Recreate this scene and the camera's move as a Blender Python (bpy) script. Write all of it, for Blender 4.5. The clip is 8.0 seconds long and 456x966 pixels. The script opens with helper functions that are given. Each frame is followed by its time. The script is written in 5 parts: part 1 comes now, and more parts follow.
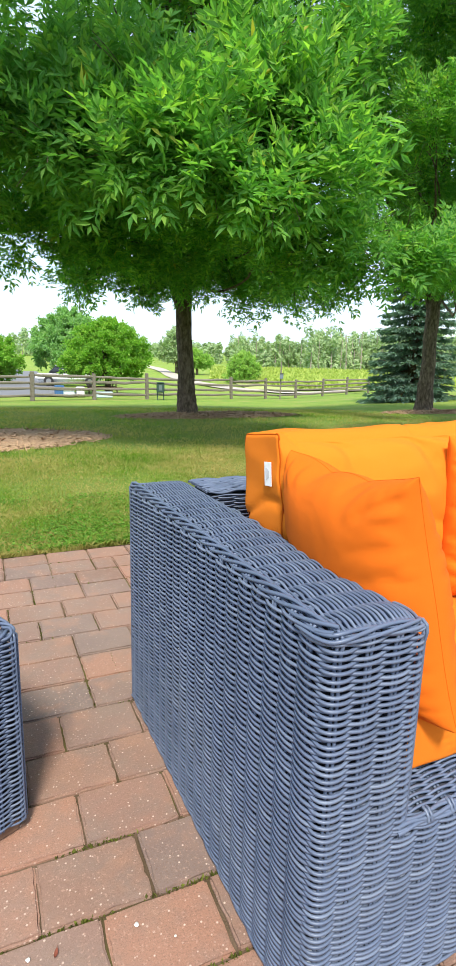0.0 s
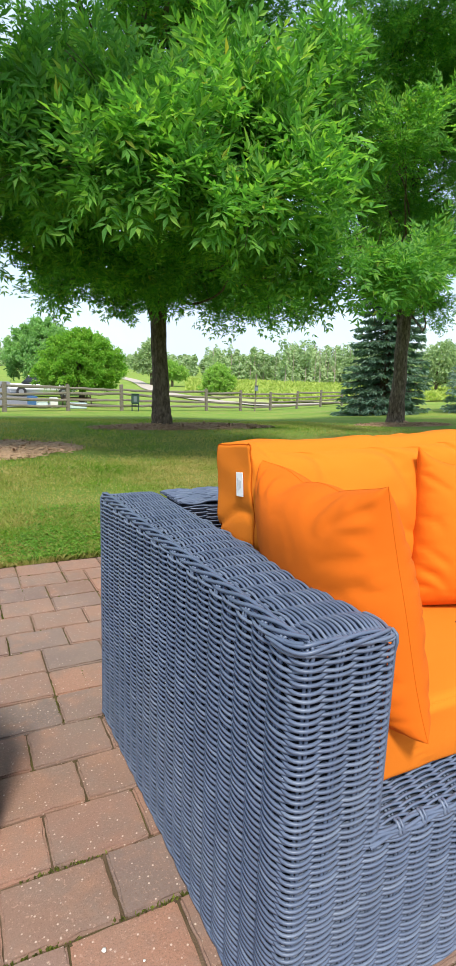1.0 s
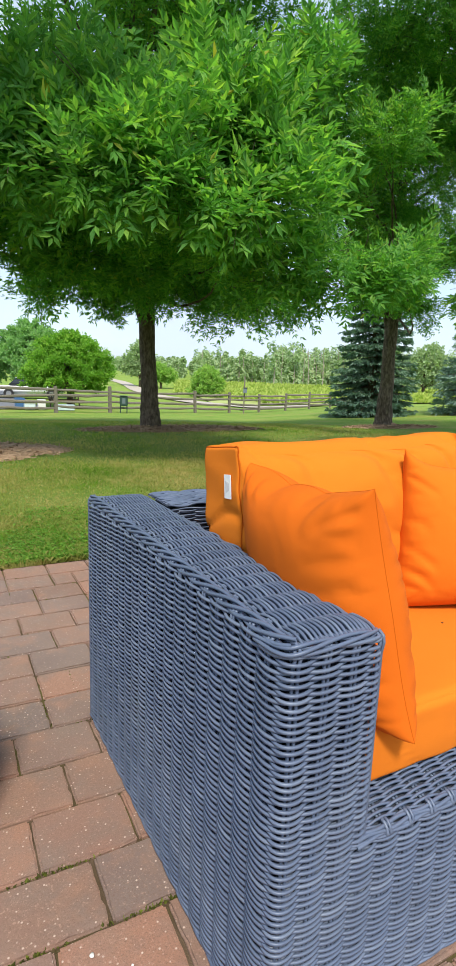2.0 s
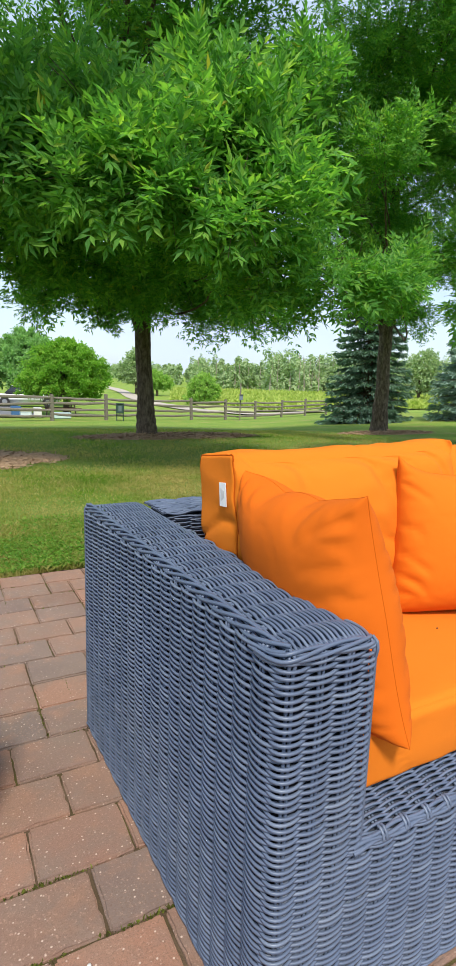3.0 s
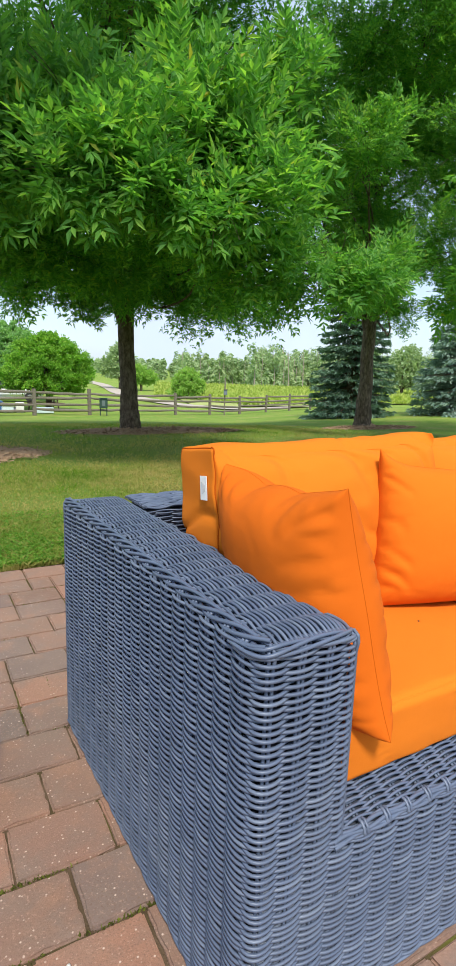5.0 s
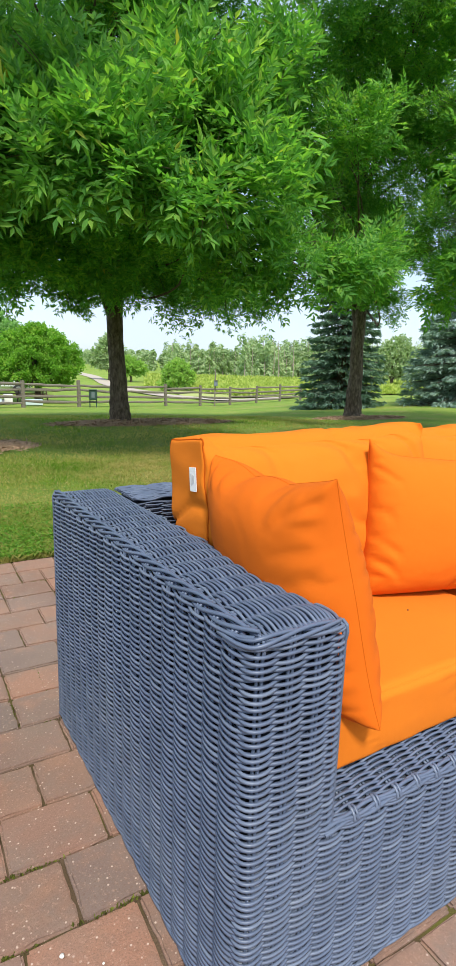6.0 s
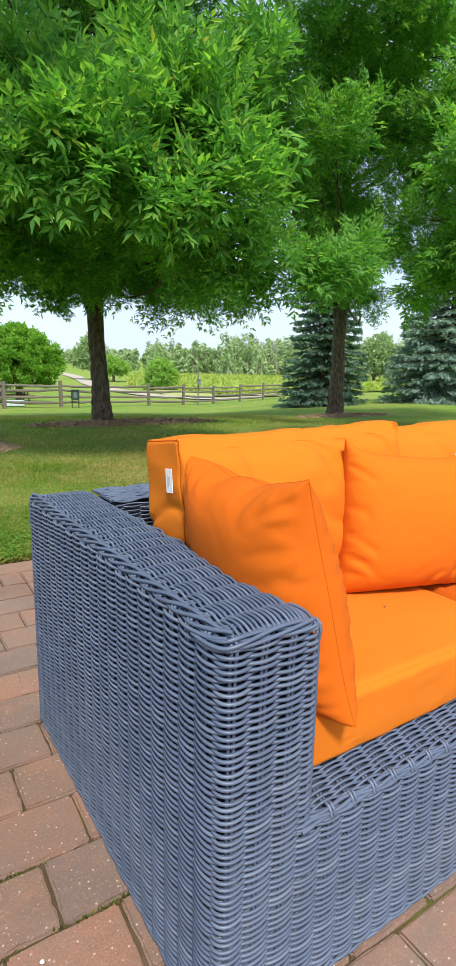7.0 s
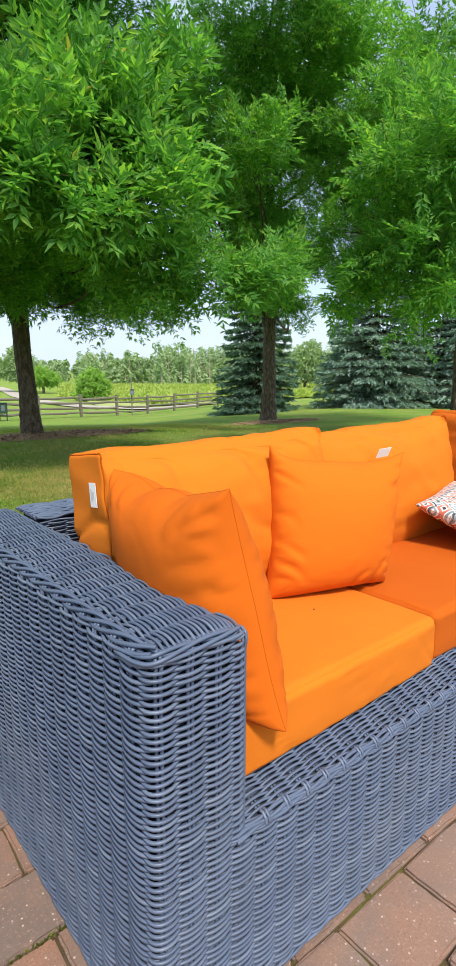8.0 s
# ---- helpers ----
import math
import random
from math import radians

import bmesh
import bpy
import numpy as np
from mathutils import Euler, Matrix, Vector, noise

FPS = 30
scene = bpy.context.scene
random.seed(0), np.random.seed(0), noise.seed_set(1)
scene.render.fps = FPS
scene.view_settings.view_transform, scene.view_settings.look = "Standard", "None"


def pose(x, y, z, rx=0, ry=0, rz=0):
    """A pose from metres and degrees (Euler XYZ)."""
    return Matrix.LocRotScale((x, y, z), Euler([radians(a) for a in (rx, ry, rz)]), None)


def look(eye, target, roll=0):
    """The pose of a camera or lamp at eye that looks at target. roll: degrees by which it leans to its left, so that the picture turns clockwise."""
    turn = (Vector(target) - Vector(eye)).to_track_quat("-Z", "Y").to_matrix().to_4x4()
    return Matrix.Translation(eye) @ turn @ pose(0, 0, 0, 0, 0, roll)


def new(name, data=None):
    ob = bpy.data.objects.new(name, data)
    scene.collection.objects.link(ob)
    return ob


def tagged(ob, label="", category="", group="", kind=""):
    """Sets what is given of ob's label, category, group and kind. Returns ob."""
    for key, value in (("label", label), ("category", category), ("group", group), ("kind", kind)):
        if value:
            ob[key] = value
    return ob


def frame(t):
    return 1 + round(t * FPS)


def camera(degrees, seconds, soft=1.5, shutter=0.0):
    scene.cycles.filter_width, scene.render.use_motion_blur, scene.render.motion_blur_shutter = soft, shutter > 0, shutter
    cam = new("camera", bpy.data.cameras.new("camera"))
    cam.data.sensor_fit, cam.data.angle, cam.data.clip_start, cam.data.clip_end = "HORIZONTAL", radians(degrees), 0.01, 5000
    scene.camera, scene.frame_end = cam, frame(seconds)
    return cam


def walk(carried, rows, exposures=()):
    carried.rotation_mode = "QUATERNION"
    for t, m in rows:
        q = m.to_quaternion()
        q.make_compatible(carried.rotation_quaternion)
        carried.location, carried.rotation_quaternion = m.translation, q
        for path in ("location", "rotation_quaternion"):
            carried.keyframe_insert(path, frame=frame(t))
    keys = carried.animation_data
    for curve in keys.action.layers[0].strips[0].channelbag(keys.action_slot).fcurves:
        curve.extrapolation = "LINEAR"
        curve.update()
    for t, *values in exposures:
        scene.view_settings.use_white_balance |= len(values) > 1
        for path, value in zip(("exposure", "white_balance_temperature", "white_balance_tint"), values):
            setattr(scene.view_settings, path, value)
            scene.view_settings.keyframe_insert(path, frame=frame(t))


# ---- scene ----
cam = camera(44.8, 8.0)

BASE = 0.89      # exposure in stops
PATH = [
    (0, (-0.387, -0.519, 0.985), (0.44, 1.252, 0.561), 1.5),
    (0.5, (-0.387, -0.513, 0.98), (0.491, 1.238, 0.578), 2.1),
    (1, (-0.377, -0.516, 0.981), (0.533, 1.224, 0.601), 2.0),
    (1.5, (-0.376, -0.516, 0.981), (0.556, 1.212, 0.603), 2.1),
    (3, (-0.377, -0.527, 0.986), (0.581, 1.195, 0.639), 1.8),
    (3.5, (-0.375, -0.525, 0.985), (0.588, 1.196, 0.647), 1.7),
    (4, (-0.373, -0.524, 0.984), (0.599, 1.191, 0.646), 1.9),
    (4.5, (-0.368, -0.521, 0.981), (0.621, 1.183, 0.634), 2.0),
    (6, (-0.359, -0.519, 0.98), (0.671, 1.15, 0.587), 1.7),
    (6.5, (-0.356, -0.522, 0.981), (0.687, 1.137, 0.581), 1.6),
    (7, (-0.345, -0.53, 0.985), (0.731, 1.109, 0.589), 1.2),
    (7.5, (-0.346, -0.53, 0.984), (0.826, 1.045, 0.601), 1.7),
    (8, (-0.323, -0.544, 0.989), (0.935, 0.967, 0.625), 0.1),
]
walk(cam, [(t, look(eye, target, roll)) for t, eye, target, roll in PATH],
     [(0, BASE + 0.44), (0.5, BASE + 0.28), (1, BASE + 0.2), (1.5, BASE + 0.11), (3, BASE + 0.02), (3.5, BASE), (4.5, BASE), (6, BASE + 0.08), (6.5, BASE + 0.1), (8, BASE + 0.05)])

# ---- light ----
world = bpy.data.worlds.new("sky")
scene.world = world
world.use_nodes = True
wn = world.node_tree.nodes
wl = world.node_tree.links
wn.clear()
sky = wn.new("ShaderNodeTexSky")
sky.sky_type = "NISHITA"
sky.sun_disc = False
SUN_EL, SUN_AZ = 53.0, 201.0            # degrees; azimuth clockwise from +Y
sky.sun_elevation = radians(SUN_EL)
sky.sun_rotation = radians(SUN_AZ)
sky.altitude, sky.air_density, sky.dust_density, sky.ozone_density = 0.0, 1.0, 1.8, 1.0
bg = wn.new("ShaderNodeBackground")
bg.inputs["Strength"].default_value = 0.125
wo = wn.new("ShaderNodeOutputWorld")
# thin broken cloud over the blue
where = wn.new("ShaderNodeTexCoord")
puff = wn.new("ShaderNodeTexNoise")
puff.inputs["Scale"].default_value, puff.inputs["Detail"].default_value, puff.inputs["Roughness"].default_value = 3.2, 6.0, 0.55
cover = wn.new("ShaderNodeValToRGB")
cover.color_ramp.elements[0].position, cover.color_ramp.elements[0].color = 0.40, (0.45, 0.45, 0.45, 1)
cover.color_ramp.elements[1].position, cover.color_ramp.elements[1].color = 0.60, (0.9, 0.9, 0.9, 1)
veil = wn.new("ShaderNodeMix")
veil.data_type = "RGBA"
veil.inputs[7].default_value = (3.4, 4.0, 5.0, 1)
wl.new(where.outputs["Generated"], puff.inputs["Vector"])
wl.new(puff.outputs["Fac"], cover.inputs[0])
wl.new(cover.outputs[0], veil.inputs[0])
wl.new(sky.outputs[0], veil.inputs[6])
wl.new(veil.outputs[2], bg.inputs[0])
wl.new(bg.outputs[0], wo.inputs[0])
sun_data = bpy.data.lights.new("sun", "SUN")
sun_data.energy, sun_data.angle, sun_data.color = 2.4, radians(10.0), (1.0, 0.93, 0.80)
sun = new("sun", sun_data)
a, e = radians(SUN_AZ), radians(SUN_EL)
sun_from = Vector((math.sin(a) * math.cos(e), math.cos(a) * math.cos(e), math.sin(e)))
sun.matrix_world = look(sun_from * 40, (0, 0, 0))



# ---- materials ----
class Mat:
    """A small node builder round one Principled material."""

    def __init__(self, name, color, rough=0.6, metal=0.0, spec=0.5):
        self.m = bpy.data.materials.new(name)
        self.m.use_nodes = True
        self.nt = self.m.node_tree
        self.p = self.nt.nodes["Principled BSDF"]
        self.p.inputs["Base Color"].default_value = (*color, 1)
        self.p.inputs["Roughness"].default_value = rough
        self.p.inputs["Metallic"].default_value = metal
        self.p.inputs["Specular IOR Level"].default_value = spec
        self.coord = self.nt.nodes.new("ShaderNodeTexCoord").outputs["Object"]
        self.geo = self.nt.nodes.new("ShaderNodeNewGeometry")

    def link(self, a, b):
        self.nt.links.new(a, b)
        return self

    def noise(self, scale, detail=4.0, rough=0.6, where=None, stretch=None):
        n = self.nt.nodes.new("ShaderNodeTexNoise")
        n.inputs["Scale"].default_value, n.inputs["Detail"].default_value, n.inputs["Roughness"].default_value = scale, detail, rough
        src = where or self.geo.outputs["Position"]
        if stretch:
            v = self.nt.nodes.new("ShaderNodeVectorMath")
            v.operation = "MULTIPLY"
            v.inputs[1].default_value = stretch
            self.link(src, v.inputs[0])
            src = v.outputs[0]
        self.link(src, n.inputs["Vector"])
        return n.outputs["Fac"]

    def ramp(self, fac, stops):
        r = self.nt.nodes.new("ShaderNodeValToRGB")
        while len(r.color_ramp.elements) < len(stops):
            r.color_ramp.elements.new(0.5)
        for el, (pos, col) in zip(r.color_ramp.elements, stops):
            el.position, el.color = pos, (*col, 1)
        self.link(fac, r.inputs[0])
        return r.outputs[0]

    def mix(self, fac, c1, c2, mode="MIX"):
        n = self.nt.nodes.new("ShaderNodeMix")
        n.data_type, n.blend_type = "RGBA", mode
        for sock, val in ((n.inputs[0], fac), (n.inputs[6], c1), (n.inputs[7], c2)):
            if hasattr(val, "node"):
                self.link(val, sock)
            elif isinstance(val, tuple):
                sock.default_value = (*val, 1)
            else:
                sock.default_value = val
        return n.outputs[2]

    def math(self, op, a1, b1=0.0, clamp=False):
        n = self.nt.nodes.new("ShaderNodeMath")
        n.operation, n.use_clamp = op, clamp
        for sock, val in ((n.inputs[0], a1), (n.inputs[1], b1)):
            if hasattr(val, "node"):
                self.link(val, sock)
            else:
                sock.default_value = val
        return n.outputs[0]

    def color(self, out):
        return self.link(out, self.p.inputs["Base Color"])

    def rough(self, out):
        return self.link(out, self.p.inputs["Roughness"])

    def bump(self, fac, strength=0.3, distance=0.002):
        b = self.nt.nodes.new("ShaderNodeBump")
        b.inputs["Strength"].default_value, b.inputs["Distance"].default_value = strength, distance
        self.link(fac, b.inputs["Height"])
        return self.link(b.outputs[0], self.p.inputs["Normal"])

    def random(self):
        return self.nt.nodes.new("ShaderNodeObjectInfo").outputs["Random"]

    def island(self):
        return self.geo.outputs["Random Per Island"]

    def leafy(self, amount):
        """Let part of the light through, as thin leaves do."""
        t = self.nt.nodes.new("ShaderNodeBsdfTranslucent")
        mx = self.nt.nodes.new("ShaderNodeMixShader")
        mx.inputs[0].default_value = amount
        src = self.p.inputs["Base Color"].links
        if src:
            bright = self.mix(1.0, src[0].from_socket, (1.65, 1.9, 0.8), "MULTIPLY")
            self.link(bright, t.inputs["Color"])
        self.link(self.p.outputs[0], mx.inputs[1]).link(t.outputs[0], mx.inputs[2])
        out = self.nt.nodes["Material Output"]
        self.link(mx.outputs[0], out.inputs["Surface"])
        return self


def make_wicker():
    k = Mat("grey_blue_wicker", (0.15, 0.18, 0.24), 0.42, spec=0.5)
    tone = k.noise(9.0, 3)
    fine = k.noise(260.0, 2)
    c = k.ramp(tone, [(0.25, (0.058, 0.081, 0.136)), (0.55, (0.083, 0.114, 0.187)), (0.85, (0.114, 0.148, 0.229))])
    c = k.mix(k.math("MULTIPLY", k.island(), 0.35), c, (0.075, 0.102, 0.165))
    c = k.mix(k.math("MULTIPLY", fine, 0.25), c, (0.17, 0.21, 0.29))
    c = k.mix(k.ramp(k.island(), [(0.80, (0, 0, 0)), (0.95, (0.38, 0.38, 0.38))]), c, (0.19, 0.235, 0.32))
    c = k.mix(k.ramp(k.noise(3.0, 4, 0.7), [(0.48, (0, 0, 0)), (0.75, (0.30, 0.30, 0.30))]), c, (0.17, 0.19, 0.22))
    k.color(c).rough(k.math("MULTIPLY_ADD", fine, 0.25)).bump(fine, 0.15, 0.0005)
    k.p.inputs["Roughness"].links[0].from_node.inputs[2].default_value = 0.31
    return k.m


def make_fabric(name, color, dark):
    k = Mat(name, color, 0.9, spec=0.12)
    big = k.noise(5.0, 3, where=k.coord)
    thread = k.noise(900.0, 2, where=k.coord)
    crease = k.noise(13.0, 3, 0.5, where=k.coord)
    c = k.mix(k.math("MULTIPLY", big, 0.45), color, dark)
    c = k.mix(k.math("MULTIPLY", thread, 0.18), c, dark)
    k.color(c)
    h = k.math("ADD", k.math("MULTIPLY", crease, 3.0), k.math("MULTIPLY", thread, 0.35))
    k.bump(h, 0.40, 0.003)
    k.p.inputs["Sheen Weight"].default_value = 0.03
    k.p.inputs["Sheen Roughness"].default_value = 0.5
    k.p.inputs["Sheen Tint"].default_value = (1.0, 0.55, 0.25, 1)
    return k.m


def make_paver():
    k = Mat("clay_paver", (0.3, 0.15, 0.1), 0.85, spec=0.3)
    pos = k.geo.outputs["Position"]
    rnd = k.math("FRACT", k.math("ADD", k.random(), k.math("MULTIPLY", k.island(), 0.7)))
    base = k.ramp(rnd, [(0.0, (0.175, 0.102, 0.077)), (0.3, (0.250, 0.143, 0.105)), (0.6, (0.325, 0.160, 0.105)), (0.8, (0.225, 0.132, 0.104)), (1.0, (0.135, 0.111, 0.107))])
    blotch = k.noise(7.5, 5)
    grit = k.noise(300.0, 4, 0.75)
    c = k.mix(k.ramp(blotch, [(0.44, (0, 0, 0)), (0.66, (0.75, 0.75, 0.75))]), base, (0.185, 0.142, 0.122))
    c = k.mix(k.ramp(k.noise(9.0, 4), [(0.52, (0, 0, 0)), (0.72, (0.6, 0.6, 0.6))]), c, (0.33, 0.165, 0.10))
    c = k.mix(k.ramp(grit, [(0.34, (0.75, 0.75, 0.75)), (0.5, (0, 0, 0))]), c, (0.13, 0.075, 0.05))
    c = k.mix(k.ramp(k.noise(170.0, 3, 0.7), [(0.56, (0, 0, 0)), (0.7, (0.5, 0.5, 0.5))]), c, (0.5, 0.32, 0.24))
    vor = k.nt.nodes.new("ShaderNodeTexVoronoi")
    vor.inputs["Scale"].default_value = 72.0
    k.link(pos, vor.inputs["Vector"])
    fleck = k.ramp(vor.outputs["Distance"], [(0.09, (0.8, 0.8, 0.8)), (0.19, (0, 0, 0))])
    c = k.mix(k.mix(1.0, fleck, k.ramp(k.noise(55.0, 2), [(0.42, (0, 0, 0)), (0.52, (1, 1, 1))]), "MULTIPLY"), c, (0.70, 0.56, 0.47))
    c = k.mix(k.ramp(k.noise(1.1, 4), [(0.35, (0.08, 0.08, 0.08)), (0.65, (0.45, 0.45, 0.45))]), c, (0.31, 0.225, 0.18))
    k.color(c).bump(k.math("ADD", grit, k.math("MULTIPLY", blotch, 1.5)), 0.6, 0.002)
    return k.m


def make_joint():
    k = Mat("joint_sand", (0.09, 0.07, 0.05), 0.95, spec=0.1)
    c = k.ramp(k.noise(3.2, 3), [(0.38, (0.15, 0.105, 0.072)), (0.50, (0.085, 0.06, 0.036)), (0.57, (0.10, 0.085, 0.03)), (0.68, (0.12, 0.125, 0.03))])
    k.color(c).bump(k.noise(300.0, 3), 0.8, 0.004)
    return k.m


def make_lawn():
    k = Mat("lawn_soil", (0.07, 0.12, 0.025), 0.95, spec=0.1)
    c = k.ramp(k.noise(0.8, 4), [(0.30, (0.13, 0.25, 0.035)), (0.46, (0.22, 0.33, 0.05)), (0.6, (0.34, 0.35, 0.085)), (0.72, (0.43, 0.34, 0.16))])
    c = k.mix(k.ramp(k.noise(45.0, 4, 0.7), [(0.35, (0.7, 0.7, 0.7)), (0.6, (0, 0, 0))]), c, (0.08, 0.125, 0.025))
    far = k.ramp(k.noise(0.05, 3), [(0.35, (0.15, 0.30, 0.05)), (0.65, (0.25, 0.37, 0.075))])
    k.color(k.mix(0.35, c, far)).bump(k.noise(60.0, 4, 0.75), 1.0, 0.03)
    return k.m


def make_leaf(name, stops, through_amount=0.42, rough=0.5, dry=None, patch_scale=0.9):
    k = Mat(name, (0.06, 0.14, 0.02), rough, spec=0.14)
    tone = k.ramp(k.island(), stops)
    patch = k.ramp(k.noise(patch_scale, 3), [(0.35, (0, 0, 0)), (0.65, (0.6, 0.6, 0.6))])
    c = k.mix(patch, tone, stops[0][1])
    if dry:
        c = k.mix(k.ramp(k.noise(0.75, 5, 0.7), [(0.41, (0, 0, 0)), (0.60, (0.9, 0.9, 0.9))]), c, dry)
    k.color(c)
    k.leafy(through_amount)
    return k.m


def make_bark():
    k = Mat("ash_bark", (0.09, 0.075, 0.06), 0.95, spec=0.15)
    ridges = k.noise(7.0, 5, 0.7, stretch=(3.0, 3.0, 1.1))
    c = k.ramp(ridges, [(0.32, (0.045, 0.035, 0.026)), (0.5, (0.130, 0.100, 0.072)), (0.72, (0.26, 0.21, 0.155))])
    k.color(c).bump(ridges, 1.0, 0.05)
    return k.m


def make_rail_wood():
    k = Mat("weathered_rail_wood", (0.18, 0.165, 0.14), 0.9, spec=0.2)
    g = k.noise(6.0, 5, 0.7, where=k.coord, stretch=(0.6, 8.0, 8.0))
    k.color(k.ramp(g, [(0.3, (0.11, 0.098, 0.078)), (0.55, (0.20, 0.18, 0.145)), (0.8, (0.30, 0.275, 0.225))])).bump(g, 0.6, 0.01)
    return k.m


def make_mulch():
    k = Mat("wood_mulch", (0.13, 0.08, 0.05), 0.95, spec=0.1)
    v = k.nt.nodes.new("ShaderNodeTexVoronoi")
    v.inputs["Scale"].default_value = 26.0
    k.link(k.geo.outputs["Position"], v.inputs["Vector"])
    c = k.ramp(k.noise(22.0, 5, 0.8), [(0.3, (0.20, 0.125, 0.075)), (0.5, (0.41, 0.275, 0.17)), (0.75, (0.56, 0.41, 0.28))])
    k.color(c).bump(v.outputs["Distance"], 0.6, 0.02)
    return k.m


def plain(name, color, rough=0.6, scale=8.0, vary=0.25, metal=0.0):
    k = Mat(name, color, rough, metal)
    dark = tuple(v * 0.6 for v in color)
    k.color(k.mix(k.math("MULTIPLY", k.noise(scale, 4), vary * 2), color, dark)).bump(k.noise(scale * 12, 3), 0.2, 0.002)
    return k.m


WICKER = make_wicker()
# near-black blue: the shade inside the weave is put into this colour
CORE = plain("inner_frame_shade_tone", (0.035, 0.044, 0.066), 0.9)
ORANGE = make_fabric("orange_fabric", (0.65, 0.178, 0.014), (0.57, 0.142, 0.010))
RUST = make_fabric("rust_orange_fabric", (0.50, 0.106, 0.008), (0.43, 0.082, 0.006))
# deeper than ORANGE, partly to hold the shade on the pillow's left-facing side
DEEP = make_fabric("shade_deepened_orange_fabric", (0.60, 0.126, 0.008), (0.53, 0.100, 0.006))
VIVID = make_fabric("vivid_orange_fabric", (0.66, 0.152, 0.010), (0.58, 0.122, 0.008))
STITCH = Mat("pillow_seam_thread", (0.46, 0.095, 0.006), 0.95, spec=0.05).m
SEAM = Mat("orange_seam_thread", (0.40, 0.072, 0.005), 0.95, spec=0.05).m
LABEL = plain("white_care_label", (0.8, 0.8, 0.8), 0.8, 60.0, 0.08)
LABEL_INK = plain("grey_label_print", (0.55, 0.55, 0.57), 0.8)
PAVER = make_paver()
JOINT = make_joint()
LAWN = make_lawn()
GRASS = make_leaf("grass_blade", [(0.0, (0.09, 0.185, 0.018)), (0.4, (0.17, 0.285, 0.03)), (0.7, (0.24, 0.31, 0.05)), (0.85, (0.38, 0.34, 0.12)), (1.0, (0.48, 0.38, 0.2))], 0.4, 0.6, (0.40, 0.32, 0.13))
ASH = make_leaf("ash_leaf", [(0.0, (0.086, 0.232, 0.060)), (0.5, (0.154, 0.345, 0.074)), (0.85, (0.25, 0.445, 0.082)), (0.99, (0.32, 0.48, 0.084)), (1.0, (0.46, 0.40, 0.07))], 0.48, 0.5)
MAPLE = make_leaf("maple_leaf", [(0.0, (0.13, 0.29, 0.04)), (0.6, (0.21, 0.40, 0.055)), (1.0, (0.32, 0.46, 0.07))])
OLD_MAPLE = make_leaf("dull_maple_leaf", [(0.0, (0.17, 0.32, 0.13)), (0.6, (0.25, 0.42, 0.16)), (1.0, (0.32, 0.48, 0.19))])
# haze of distance is mixed into these pale, greyed greens
WOODS = make_leaf("hazed_wood_leaf", [(0.0, (0.25, 0.35, 0.20)), (0.5, (0.33, 0.43, 0.24)), (1.0, (0.43, 0.49, 0.29))], 0.3, 0.6, None, 0.07)
NEEDLE = make_leaf("blue_spruce_needle", [(0.0, (0.17, 0.265, 0.25)), (0.6, (0.31, 0.43, 0.40)), (1.0, (0.50, 0.60, 0.57))], 0.2, 0.75)
DARK_NEEDLE = make_leaf("dark_spruce_needle", [(0.0, (0.10, 0.18, 0.14)), (0.6, (0.18, 0.29, 0.23)), (1.0, (0.31, 0.42, 0.36))], 0.2, 0.75)
BARK = make_bark()
FIELD_LEAF = make_leaf("pale_field_leaf", [(0.0, (0.21, 0.36, 0.09)), (0.6, (0.30, 0.46, 0.12)), (1.0, (0.42, 0.53, 0.15))])
MOSS = make_leaf("brown_green_moss", [(0.0, (0.06, 0.06, 0.018)), (0.5, (0.10, 0.115, 0.022)), (1.0, (0.16, 0.19, 0.03))], 0.2, 0.8)
CLOVER = make_leaf("clover_leaf", [(0.0, (0.085, 0.20, 0.028)), (0.6, (0.14, 0.28, 0.038)), (1.0, (0.23, 0.36, 0.06))], 0.4)
RAILWOOD = make_rail_wood()
MULCH = make_mulch()
ASPHALT = plain("worn_asphalt", (0.16, 0.165, 0.18), 0.9, 0.6, 0.2)
GRAVEL = plain("pale_gravel", (0.46, 0.41, 0.34), 0.95, 0.8, 0.25)
CROP = make_leaf("yellow_crop", [(0.0, (0.27, 0.36, 0.08)), (0.6, (0.37, 0.44, 0.11)), (1.0, (0.47, 0.50, 0.15))], 0.3)


# ---- mesh helpers ----
def mesh_from(name, verts, faces, smooth=False):
    """A mesh from an array of places and an array of triangles or quads."""
    verts, faces = np.asarray(verts, np.float32), np.asarray(faces, np.int32)
    me = bpy.data.meshes.new(name)
    n, k = faces.shape
    me.vertices.add(len(verts))
    me.vertices.foreach_set("co", verts.ravel())
    me.loops.add(n * k)
    me.loops.foreach_set("vertex_index", faces.ravel())
    me.polygons.add(n)
    me.polygons.foreach_set("loop_start", np.arange(0, n * k, k, dtype=np.int32))
    me.polygons.foreach_set("loop_total", np.full(n, k, np.int32))
    me.polygons.foreach_set("use_smooth", np.full(n, smooth))
    me.update(calc_edges=True)
    return me


